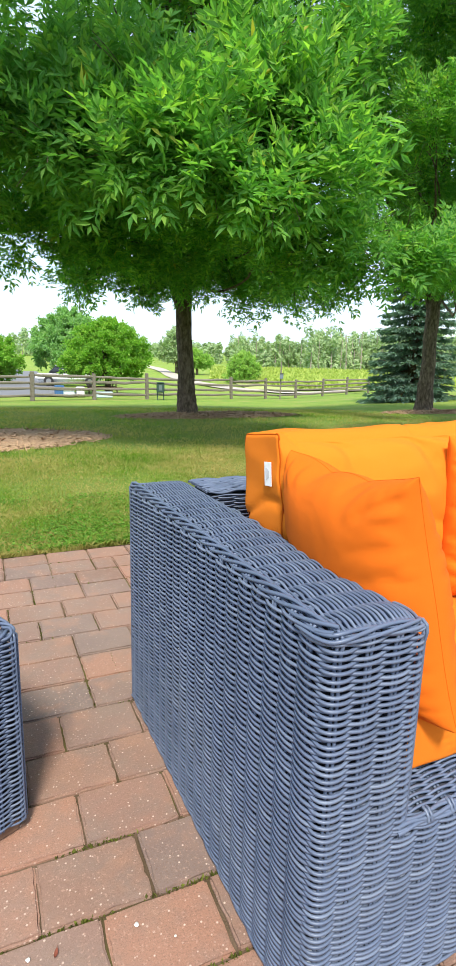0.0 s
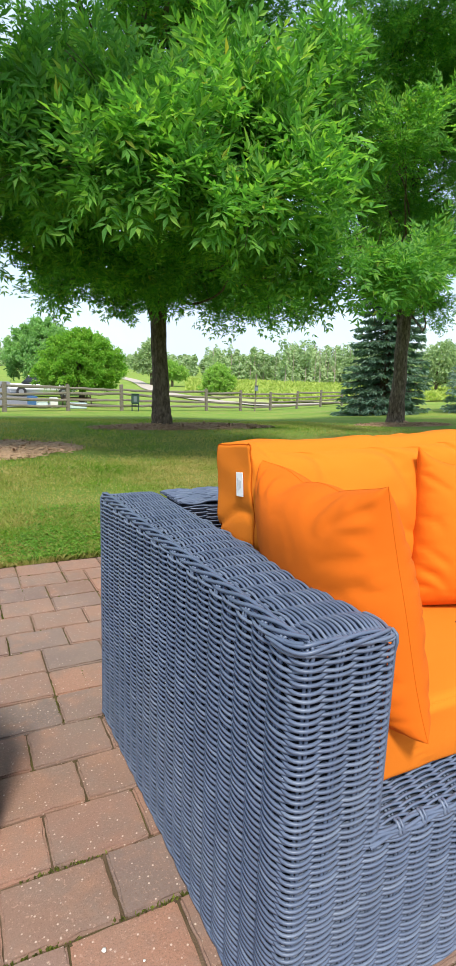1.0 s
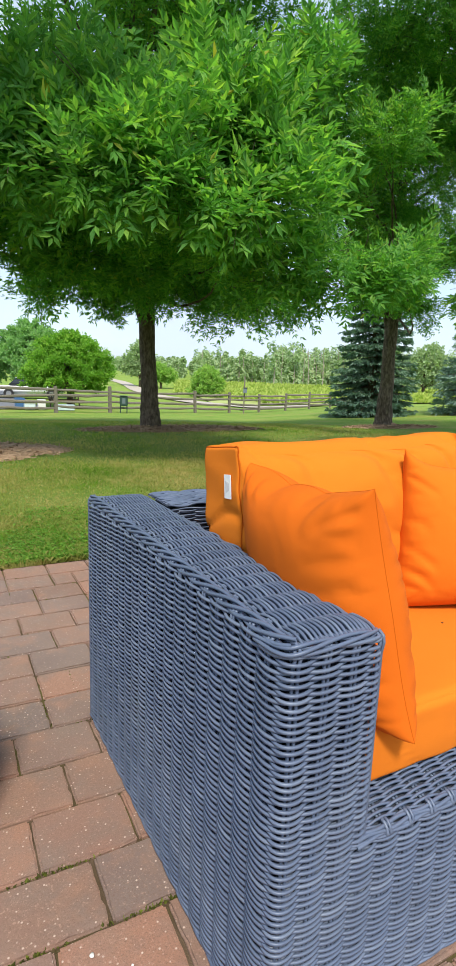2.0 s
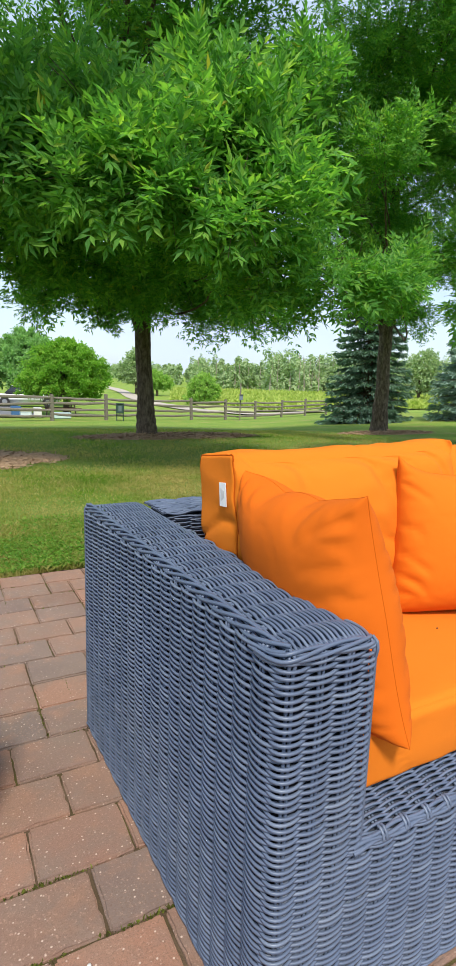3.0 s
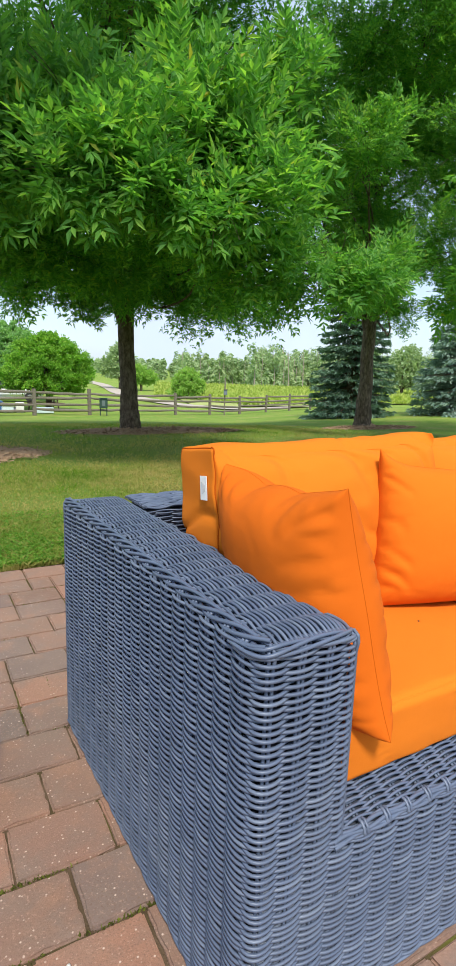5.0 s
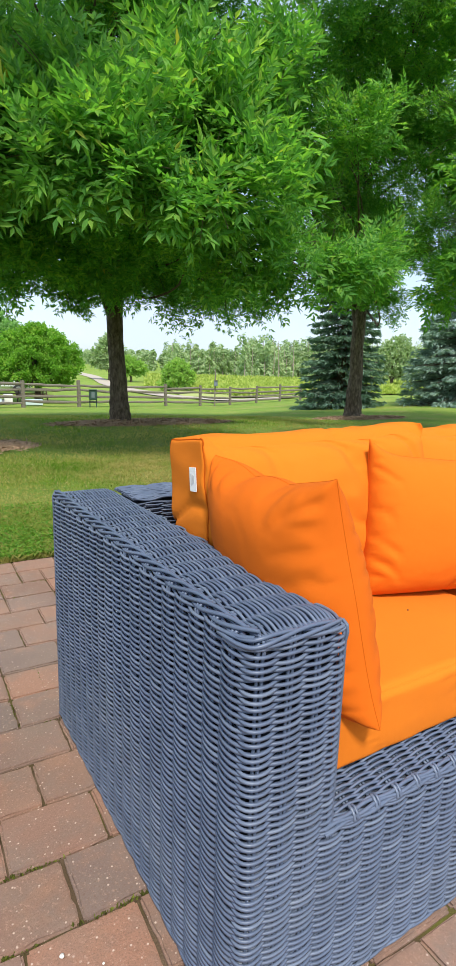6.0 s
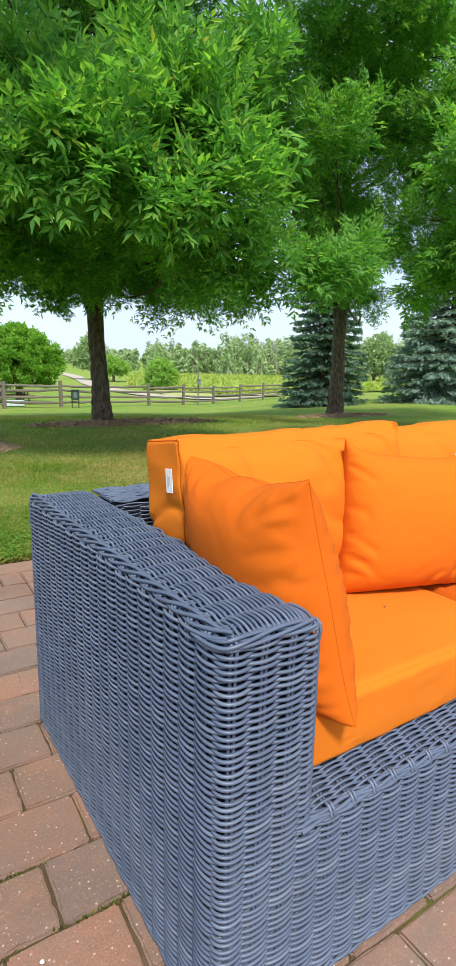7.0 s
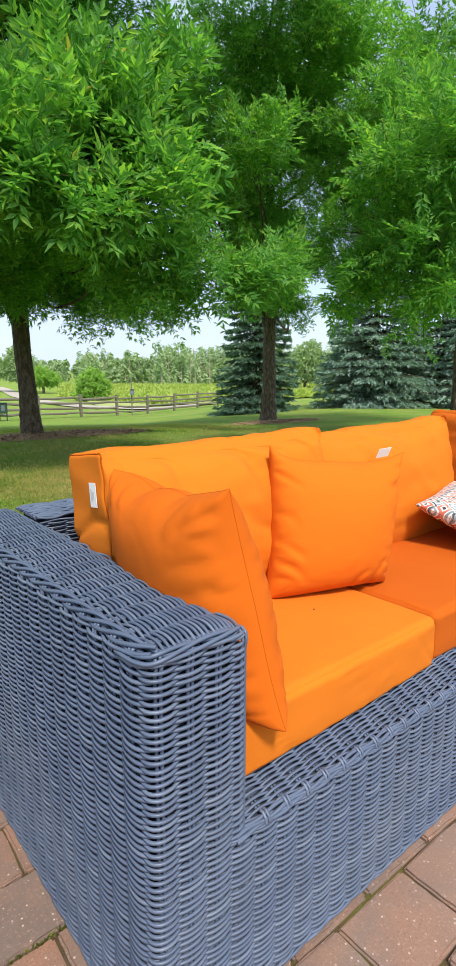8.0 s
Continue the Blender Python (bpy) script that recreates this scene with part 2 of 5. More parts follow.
def put(name, verts, faces, material, parent=None, label="", smooth=False, kind=""):
    me = mesh_from(name, verts, faces, smooth)
    me.materials.append(material)
    ob = new(name, me)
    if parent is not None:
        ob.parent = parent
    return tagged(ob, label=label, kind=kind)


def part(name, bm, material, parent=None, label="", smooth=False):
    """A bmesh as one mesh object under a thing or a part."""
    me = bpy.data.meshes.new(name)
    if smooth:
        for f in bm.faces:
            f.smooth = True
    bm.to_mesh(me)
    bm.free()
    me.materials.append(material)
    ob = new(name, me)
    if parent is not None:
        ob.parent = parent
    return tagged(ob, label=label)


def thing(name, label, category, at=None, group=""):
    ob = new(name)
    ob.empty_display_size = 0.1
    if at is not None:
        ob.matrix_world = at
    return tagged(ob, label=label, category=category, group=group)


def tubes(paths, normals, radius, sides=5):
    """Round strands along paths (rows, points, 3) with a reference normal at each point."""
    paths, normals = np.asarray(paths, float), np.asarray(normals, float)
    rows, n, _ = paths.shape
    tangent = np.gradient(paths, axis=1)
    tangent /= np.linalg.norm(tangent, axis=2, keepdims=True) + 1e-12
    side = np.cross(tangent, normals)
    side /= np.linalg.norm(side, axis=2, keepdims=True) + 1e-12
    up = np.cross(side, tangent)
    radius = np.broadcast_to(np.asarray(radius, float), (rows, n))[..., None]
    ring = [paths + radius * (math.cos(q) * up + math.sin(q) * side) for q in np.arange(sides) * 2 * math.pi / sides]
    verts = np.stack(ring, 2).reshape(-1, 3)
    r, i, s = np.meshgrid(np.arange(rows), np.arange(n - 1), np.arange(sides), indexing="ij")
    s2 = (s + 1) % sides
    at = lambda i_, s_: (r * n + i_) * sides + s_
    faces = np.stack([at(i, s), at(i, s2), at(i + 1, s2), at(i + 1, s)], -1).reshape(-1, 4)
    return verts, faces


def merge(*pieces):
    verts, faces, n = [], [], 0
    for v, f in pieces:
        verts.append(v)
        faces.append(f + n)
        n += len(v)
    return np.concatenate(verts), np.concatenate(faces)


def box_bm(sx, sy, sz, at=(0, 0, 0), bevel=0.0, segments=2, bm=None):
    bm = bm or bmesh.new()
    made = bmesh.ops.create_cube(bm, size=1.0, matrix=Matrix.Translation(at) @ Matrix.Diagonal((sx, sy, sz, 1)))
    if bevel:
        edges = list({e for v in made["verts"] for e in v.link_edges})
        bmesh.ops.bevel(bm, geom=edges, offset=bevel, segments=segments, affect="EDGES")
    return bm


def tapered(points, radii, sides=8, wobble=0.0, seed=0):
    """One tapered limb through points."""
    pts = np.asarray(points, float)
    t = np.linspace(0, 1, len(pts))
    m = max(6, 4 * len(pts))
    tt = np.linspace(0, 1, m)
    path = np.stack([np.interp(tt, t, pts[:, c]) for c in range(3)], 1)
    for _ in range(2):
        path[1:-1] = (path[:-2] + 2 * path[1:-1] + path[2:]) / 4
    rr = np.interp(tt, t, radii)
    rg = np.random.default_rng(seed)
    path[1:-1] += rg.normal(0, wobble, (m - 2, 3)) * rr[1:-1, None]
    ahead = path[-1] - path[0]
    ref = np.array([1.0, 0.2, 0.1]) if abs(ahead[2]) > np.linalg.norm(ahead[:2]) else np.array([0.1, 0.2, 1.0])
    return tubes(path[None], np.broadcast_to(ref, (1, m, 3)), rr[None], sides)


# ---- ground ----
def ground_z(x, y):
    x, y = np.asarray(x, float), np.asarray(y, float)
    r = np.hypot(x + 0.4, y + 0.5)
    az = np.degrees(np.arctan2(x + 0.4, y + 0.5))
    field = np.interp(r, [0, 11, 14, 20, 25, 35, 43, 60, 90, 130, 180, 260, 420, 800, 1600], [0, 0, -0.15, -0.52, -0.83, -1.15, -1.4, -1.65, -1.45, -0.6, 0.1, 1.6, 6.0, 14.0, 16.0])
    yard = np.interp(r, [0, 11, 14, 20, 25, 32, 50, 100, 200, 420, 800, 1600], [0, 0, -0.15, -0.52, -0.83, -0.95, -0.9, -0.5, 0.0, 5.0, 16.0, 18.0])
    level = np.interp(r, [0, 50, 1600], [0, -0.2, -2.0])
    w = np.clip((az - 11.0) / 8.0, 0, 1)
    ahead = yard * (1 - w) + field * w
    ahead = ahead * (1 - 0.8 * np.clip((az - 31.0) / 21.0, 0, 1) * np.clip((90.0 - r) / 40.0, 0, 1))
    front = np.clip((100.0 - np.abs(az - 35.0)) / 35.0, 0, 1)
    return ahead * front + level * (1 - front)


PATIO = (-3.6, 4.2, -4.2, 2.345)     # x from, x to, y from, y to


def axis_lines(lo, hi):
    near = list(np.arange(lo - 6, hi + 16, 0.45))
    near = [v for v in near if min(abs(v - lo), abs(v - hi)) > 0.2] + [lo, lo - 0.03, hi, hi + 0.03]
    out, step, a1, b1 = [], 0.5, min(near), max(near)
    while b1 < 1500:
        step *= 1.075
        a1, b1 = a1 - step, b1 + step
        out += [a1, b1]
    return np.array(sorted(near + out))


def build_ground():
    xs, ys = axis_lines(PATIO[0], PATIO[1]), axis_lines(PATIO[2], PATIO[3])
    gx, gy = np.meshgrid(xs, ys, indexing="ij")
    gz = ground_z(gx, gy)
    inside = (gx >= PATIO[0] - 1e-6) & (gx <= PATIO[1] + 1e-6) & (gy >= PATIO[2] - 1e-6) & (gy <= PATIO[3] + 1e-6)
    gz = np.where(inside, -0.10, gz)
    i, j = np.meshgrid(np.arange(len(xs) - 1), np.arange(len(ys) - 1), indexing="ij")
    n = len(ys)
    faces = np.stack([i * n + j, (i + 1) * n + j, (i + 1) * n + j + 1, i * n + j + 1], -1).reshape(-1, 4)
    ob = put("ground", np.stack([gx, gy, gz], -1).reshape(-1, 3), faces, LAWN, smooth=True)
    tagged(ob, "mown green lawn sloping down to open fields", "lawn", kind="structure")


def along(az, r):
    """A plan place that many degrees clockwise from +Y, that far off."""
    return (-0.38 + r * math.sin(radians(az)), -0.52 + r * math.cos(radians(az)))


def sheet(name, outline, material, label, category, lift=0.03, cells=40):
    """A sheet over the ground inside a four-cornered outline (near left, near right, far right, far left)."""
    c = [np.array(p, float) for p in outline]
    u, v = np.meshgrid(np.linspace(0, 1, cells), np.linspace(0, 1, cells), indexing="ij")
    xy = (c[0] * ((1 - u) * (1 - v))[..., None] + c[1] * (u * (1 - v))[..., None] + c[2] * (u * v)[..., None] + c[3] * ((1 - u) * v)[..., None])
    z = ground_z(xy[..., 0], xy[..., 1]) + lift
    i, j = np.meshgrid(np.arange(cells - 1), np.arange(cells - 1), indexing="ij")
    faces = np.stack([i * cells + j, (i + 1) * cells + j, (i + 1) * cells + j + 1, i * cells + j + 1], -1).reshape(-1, 4)
    ob = put(name, np.concatenate([xy, z[..., None]], -1).reshape(-1, 3), faces, material, smooth=True)
    return tagged(ob, label, category, kind="structure")


def strip(name, line, width, material, label, category, lift=0.05):
    pts = np.array(line, float)
    t = np.linspace(0, len(pts) - 1, 60)
    path = np.stack([np.interp(t, np.arange(len(pts)), pts[:, k]) for k in (0, 1)], 1)
    way = np.gradient(path, axis=0)
    way /= np.linalg.norm(way, axis=1, keepdims=True)
    side = np.stack([-way[:, 1], way[:, 0]], 1)
    wide = width * (1 + 0.12 * np.sin(t * 9))
    rows = [path + side * (wide * k)[:, None] for k in (-0.5, -0.17, 0.17, 0.5)]
    xy = np.stack(rows, 1)
    z = ground_z(xy[..., 0], xy[..., 1]) + lift
    i, j = np.meshgrid(np.arange(59), np.arange(3), indexing="ij")
    faces = np.stack([i * 4 + j, i * 4 + j + 1, (i + 1) * 4 + j + 1, (i + 1) * 4 + j], -1).reshape(-1, 4)
    ob = put(name, np.concatenate([xy, z[..., None]], -1).reshape(-1, 3), faces, material, smooth=True)
    return tagged(ob, label, category, kind="structure")


def mulch_bed(cx, cy, rx, ry, label, seed):
    """A low mound of bark chips with a ragged rim."""
    rg = np.random.default_rng(seed)
    verts, rings, seg = [(cx, cy, 0.05)], 8, 48
    ph = rg.uniform(0, 6.28, 4)
    for k in range(1, rings + 1):
        for s in range(seg):
            q = s * 2 * math.pi / seg
            f = k / rings * (1 + 0.05 * math.sin(3 * q + ph[0]) + 0.04 * math.sin(7 * q + ph[1]) + 0.03 * math.sin(13 * q + ph[2]))
            x, y = cx + rx * f * math.cos(q), cy + ry * f * math.sin(q)
            verts.append((x, y, float(ground_z(x, y)) + 0.05 * (1 - (k / rings) ** 3) + (0.012 if k < rings else -0.01) + rg.normal(0, 0.004)))
    faces = []
    for k in range(1, rings):
        for s in range(seg):
            b, c = 1 + (k - 1) * seg, 1 + k * seg
            faces.append((b + s, b + (s + 1) % seg, c + (s + 1) % seg, c + s))
    for s in range(0, seg, 2):
        faces.append((0, 1 + s, 1 + s + 1, 1 + (s + 2) % seg))
    bed = put("mulch_bed", np.array(verts), np.array(faces), MULCH, smooth=True)
    tagged(bed, label, "mulch bed", kind="structure")
    # loose chips lying on the bed
    n = 1800
    rad, q = np.sqrt(rg.uniform(0, 1.02, n)), rg.uniform(0, 6.283, n)
    x, y = cx + rx * rad * np.cos(q), cy + ry * rad * np.sin(q)
    z = ground_z(x, y) + 0.05 * (1 - rad ** 3) + 0.02
    d = rg.normal(0, 1, (n, 3)) * (1, 1, 0.25)
    d /= np.linalg.norm(d, axis=1, keepdims=True)
    s = np.cross(d, (0, 0, 1.0)) + rg.normal(0, 0.3, (n, 3))
    ln, wd = rg.uniform(0.02, 0.05, n)[:, None], rg.uniform(0.006, 0.013, n)[:, None]
    c = np.stack([x, y, z], 1)
    v = np.stack([c - d * ln - s * wd, c + d * ln - s * wd, c + d * ln + s * wd, c - d * ln + s * wd], 1).reshape(-1, 3)
    put("bark_chips", v, np.arange(4 * n).reshape(-1, 4), MULCH, bed, kind="stuff")


build_ground()
sheet("patio_bed", [(PATIO[0], PATIO[2]), (PATIO[1], PATIO[2]), (PATIO[1], PATIO[3] + 0.01), (PATIO[0], PATIO[3] + 0.01)], JOINT, "sandy mossy bedding under the brick patio", "patio bed", lift=-0.0095, cells=12)
sheet("parking_lot", [(-16.0, 27.5), (5.0, 28.5), (7.5, 75.0), (-20.0, 75.0)], ASPHALT, "worn grey asphalt parking lot beyond the fence", "parking lot", lift=0.04)
strip("road", [(3.0, 70.0), (4.0, 100.0), (3.0, 160.0), (-4.0, 260.0)], 4.5, ASPHALT, "grey asphalt drive climbing towards far trees", "road", 0.12)
FIELD = plain("yellow_field_soil", (0.37, 0.43, 0.13), 0.95, 0.3, 0.3)
sheet("crop_field", [along(27, 56), along(64, 56), along(64, 131), along(23, 128)], FIELD, "sunlit yellow-green crop field beyond the fence", "field", lift=0.10)
strip("gravel_road", [(46.0, 165.0), (36.0, 112.0), (25.5, 66.0), (24.0, 49.0), (25.0, 39.5), (34.0, 38.0)], 2.8, GRAVEL, "pale gravel lane curving past the fence", "road", 0.10)
mulch_bed(-1.1, 6.75, 2.35, 1.15, "bare bark-mulch bed in the lawn", 3)
mulch_bed(3.75, 9.12, 1.9, 0.5, "thin patch of bark mulch round an ash trunk", 4)
mulch_bed(9.9, 9.73, 1.6, 0.45, "thin ring of bark mulch round an ash trunk", 5)


# ---- sofa ----
ARM_W, ARM_D, ARM_H = 0.167, 0.95, 0.652
RAIL_H, SOFA_L = 0.315, 1.95
PITCH_U, PITCH_V, STRAND = 0.0475, 0.0053, 0.0028
STAKE_X, STAKE_Y = 0.0175, 0.0405      # first stake along the front and along the arm


def rounded_line(corners, radius=0.028, step=0.0475 / 8):
    """A plan line with rounded corners: places and outward normals (to the right of the way)."""
    pts = [np.array(c, float) for c in corners]
    out = [pts[0]]
    for a1, b1, c1 in zip(pts[:-2], pts[1:-1], pts[2:]):
        d1, d2 = (b1 - a1) / np.linalg.norm(b1 - a1), (c1 - b1) / np.linalg.norm(c1 - b1)
        for f in np.linspace(0, 1, 7):
            p1, p2 = b1 - d1 * radius * (1 - f), b1 + d2 * radius * f
            out.append(p1 * (1 - f) + p2 * f)
    out.append(pts[-1])
    out = np.array(out)
    s = np.r_[0, np.cumsum(np.linalg.norm(np.diff(out, axis=0), axis=1))]
    t = np.arange(0, s[-1] + 1e-6, step)
    path = np.stack([np.interp(t, s, out[:, k]) for k in (0, 1)], 1)
    way = np.gradient(path, axis=0)
    way /= np.linalg.norm(way, axis=1, keepdims=True)
    return t, path, np.stack([way[:, 1], -way[:, 0]], 1)


def over_under(t, row, start=0.0):
    c = np.cos(math.pi * (t - start) / PITCH_U + math.pi * row)
    return np.tanh(0.9 * c) / math.tanh(0.9)


def weave_wall(corners, z0, z1, seed, sides=5, flip=1.0, pitch=PITCH_V, start=0.0):
    """Strands woven round upright stakes along a plan line, from z0 to z1."""
    rg = np.random.default_rng(seed)
    t, path, normal = rounded_line(corners)
    normal = normal * flip
    bend = np.linalg.norm(np.gradient(normal, axis=0), axis=1)
    bend = np.convolve(np.r_[bend[:2], bend, bend[-2:]], np.ones(5) / 5, "valid")
    calm = 1 - 0.12 * np.clip(bend * 6, 0, 1)
    rows = int((z1 - z0) / pitch)
    paths, normals = [], []
    for r in range(rows):
        off = 0.0048 * calm * over_under(t, r, start)
        z = z0 + (r + 0.5) * pitch + 0.0007 * np.sin(t * 17 + rg.uniform(0, 6.28)) + 0.0006 * np.sin(t * 61 + rg.uniform(0, 6.28)) + rg.normal(0, 0.0003)
        xy = path + normal * off[:, None]
        paths.append(np.c_[xy, z])
        normals.append(np.c_[normal, np.zeros(len(t))])
    return tubes(paths, normals, STRAND, sides)


def weave_top(x0, x1, y0, y1, z, seed, along="y", sides=5, pitch=0.0046, rise=0.0, deep=0.0034, roll=False, radius=STRAND, loose=0.0, start=0.0):
    """The same weave lying flat."""
    rg = np.random.default_rng(seed)
    across = (x0, x1) if along == "y" else (y0, y1)
    ends = (y0, y1) if along == "y" else (x0, x1)
    t = np.arange(0, ends[1] - ends[0] + 1e-6, PITCH_U / 8)
    rows = int((across[1] - across[0]) / pitch)
    paths = []
    for r in range(rows):
        u = across[0] + (r + 0.5) * pitch + 0.0008 * np.sin(t * 17 + rg.uniform(0, 6.28)) + rg.normal(0, 0.0003)
        u = u + loose * np.sin(t * 9 + rg.uniform(0, 6.28))
        crown = 0.010 * (abs(2 * (r + 0.5) / rows - 1) ** 4) * (along == "y")
        h = z - crown + deep * over_under(t + (rg.uniform(0, PITCH_U) if loose else 0.0), r, start) + rise * math.sin(min(1.0, (r + 0.5) * pitch / 0.075) * math.pi / 2)
        if roll:
            h = h - 0.009 * (((u - x1 + 0.03) / 0.03).clip(0, 1)) ** 2 - 0.006 * ((0.035 - t) / 0.035).clip(0, 1) ** 2
        p = np.c_[u, ends[0] + t, h] if along == "y" else np.c_[ends[0] + t, u, h]
        paths.append(p)
    return tubes(paths, np.broadcast_to((0, 0, 1.0), np.shape(paths)), radius, sides)


def stake(parent, line, normal):
    """A pair of thin stakes through a line of places, which the strands pass round."""
    p = np.array(line, float)
    t = np.linspace(0, len(p) - 1, 6 * (len(p) - 1) + 1)
    p = np.stack([np.interp(t, np.arange(len(p)), p[:, k]) for k in range(3)], 1)
    way = np.gradient(p, axis=0)
    side = np.cross(way, normal)
    side /= np.linalg.norm(side, axis=1, keepdims=True)
    both = np.stack([p + side * 0.0034, p - side * 0.0034])
    v, f = tubes(both, np.broadcast_to(np.asarray(normal, float), both.shape), 0.0027, 6)
    put("stake", v, f, WICKER, parent, smooth=True)


def braid(name, parent, line, normal, turn=0.085, spread=0.0055, strands=3, radius=0.0034, phase=0.0):
    """A rope of strands twisted along a border."""
    p = np.array(line, float)
    s = np.r_[0, np.cumsum(np.linalg.norm(np.diff(p, axis=0), axis=1))]
    t = np.linspace(0, s[-1], int(s[-1] / 0.006) + 2)
    p = np.stack([np.interp(t, s, p[:, k]) for k in range(3)], 1)
    for _ in range(3):
        p[1:-1] = (p[:-2] + 2 * p[1:-1] + p[2:]) / 4
    way = np.gradient(p, axis=0)
    way /= np.linalg.norm(way, axis=1, keepdims=True)
    n = np.broadcast_to(np.asarray(normal, float), p.shape)
    side = np.cross(way, n)
    side /= np.linalg.norm(side, axis=1, keepdims=True)
    up = np.cross(side, way)
    paths = []
    for k in range(strands):
        q = phase + k * 2 * math.pi / strands + t * 2 * math.pi / turn
        paths.append(p + spread * (np.cos(q)[:, None] * side * 1.3 + np.sin(q)[:, None] * up * 0.7))
    v, f = tubes(paths, np.broadcast_to(np.asarray(normal, float) + 0.01, np.shape(paths)), radius, 6)
    put(name, v, f, WICKER, parent, smooth=True)


def build_sofa():
    sofa = thing("wicker_sofa", "grey-blue woven wicker sectional sofa on the brick patio", "sofa")
    g = 0.0082
    # solid dark blocks behind the strands, so the gaps read as shade
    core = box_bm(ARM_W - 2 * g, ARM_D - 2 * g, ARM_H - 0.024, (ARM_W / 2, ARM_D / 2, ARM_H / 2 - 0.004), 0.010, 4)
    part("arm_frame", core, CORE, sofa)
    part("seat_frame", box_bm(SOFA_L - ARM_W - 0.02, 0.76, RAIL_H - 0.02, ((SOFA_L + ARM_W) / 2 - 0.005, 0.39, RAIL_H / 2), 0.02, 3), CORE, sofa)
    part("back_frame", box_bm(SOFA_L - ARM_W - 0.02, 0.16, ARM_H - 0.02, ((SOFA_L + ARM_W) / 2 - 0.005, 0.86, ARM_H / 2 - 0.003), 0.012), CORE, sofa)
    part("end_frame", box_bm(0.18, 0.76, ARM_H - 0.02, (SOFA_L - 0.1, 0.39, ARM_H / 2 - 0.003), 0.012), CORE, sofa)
    # curved dark sheet under the rail's strands, shade in its colour
    ys = np.r_[0.010, np.linspace(0.012, 0.150, 16)]
    zs = RAIL_H - 0.0065 + 0.030 * np.sin(np.clip((ys - 0.008) / 0.075, 0, 1) * math.pi / 2)
    zs[0] = RAIL_H - 0.03
    lip = [(x, y, z) for x in (ARM_W - 0.03, SOFA_L - 0.01) for y, z in zip(ys, zs)]
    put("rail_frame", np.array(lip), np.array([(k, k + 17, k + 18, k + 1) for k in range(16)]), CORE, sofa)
    for x in (0.07, SOFA_L - 0.1):
        for y in (0.08, 0.85):
            part("foot", box_bm(0.05, 0.05, 0.03, (x, y, 0.015), 0.004), CORE, sofa)
    D, W, H, R = ARM_D, ARM_W, ARM_H, RAIL_H
    # lower skirt runs unbroken round the arm and along the seat front; upper wall wraps the arm alone
    v = merge(weave_wall([(0.05, D), (0, D), (0, 0), (SOFA_L, 0), (SOFA_L, 0.2)], 0.008, R - 0.01, 1, flip=-1, start=0.0465),
              weave_wall([(0.05, D), (0, D), (0, 0), (W, 0), (W, 0.70)], R - 0.01, H - 0.006, 2, flip=-1, start=0.0465),
              weave_wall([(W - 0.03, 0.001), (SOFA_L, 0.001)], R - 0.010, R + 0.003, 9, flip=-1, start=STAKE_X + 3 * PITCH_U - W + 0.03))
    put("outer_weave", *v, WICKER, sofa, "grey-blue synthetic wicker strands", True, "stuff")
    put("arm_top_weave", *weave_top(0.012, W + 0.001, 0.006, D - 0.012, H - 0.001, 3, "y", 5, 0.0040, 0.0, 0.0043, True, 0.0026, 0.0, STAKE_Y - 0.006), WICKER, sofa, "", True, "stuff")
    put("seat_rail_weave", *weave_top(W - 0.03, SOFA_L - 0.01, 0.006, 0.14, R + 0.003, 4, "x", 5, 0.0037, 0.030, 0.0040, False, 0.0026, 0.0, STAKE_X + 3 * PITCH_U - W + 0.03), WICKER, sofa, "", True, "stuff")
    put("back_weave", *merge(weave_wall([(W, 0.775), (0.6, 0.775)], 0.40, H - 0.006, 5, 3, -1),
                             weave_wall([(0, D), (SOFA_L, D), (SOFA_L, 0.2)], 0.02, H - 0.006, 6, 3, 1, 0.03),
                             weave_top(W, SOFA_L, 0.78, D - 0.006, H - 0.001, 7, "x", 5, 0.0046, 0.0, 0.0030, False, 0.0031, 0.0018),
                             weave_wall([(SOFA_L - 0.19, 0.78), (SOFA_L - 0.19, 0), (SOFA_L, 0)], R, H - 0.006, 8, 3, -1, 0.012)), WICKER, sofa, "", True, "stuff")
    # each stake climbs the side, turns over the border and lies under the top's strands
    for k in range(int(D / PITCH_U)):
        y = STAKE_Y + k * PITCH_U
        stake(sofa, [(-0.0005, y, 0.005), (-0.0005, y, H - 0.03), (-0.0015, y, H - 0.018)], (-1, 0, 0))
        stake(sofa, [(-0.0015, y, H - 0.020), (-0.001, y, H - 0.009), (0.003, y, H - 0.001), (0.011, y, H + 0.0010), (0.022, y, H - 0.002), (0.05, y, H - 0.003), (W - 0.03, y, H - 0.003), (W - 0.008, y, H - 0.010), (W - 0.001, y, H - 0.028)], (-0.6, 0, 0.8))
    for k in range(4):
        x = STAKE_X + k * PITCH_U
        drop = 0.008 * max(0.0, (x - 0.10) / 0.06)
        y = 0.0025 if k in (0, 3) else -0.0005
        stake(sofa, [(x, y, 0.005), (x, y, H - 0.03 - drop), (x, y - 0.0035, H - 0.014 - drop), (x, y - 0.0015, H - 0.004 - drop), (x, y + 0.008, H + 0.001 - drop)], (-0.5 if k == 0 else 0, -1, 0))
    for k in range(4, int(SOFA_L / PITCH_U)):
        x = STAKE_X + k * PITCH_U
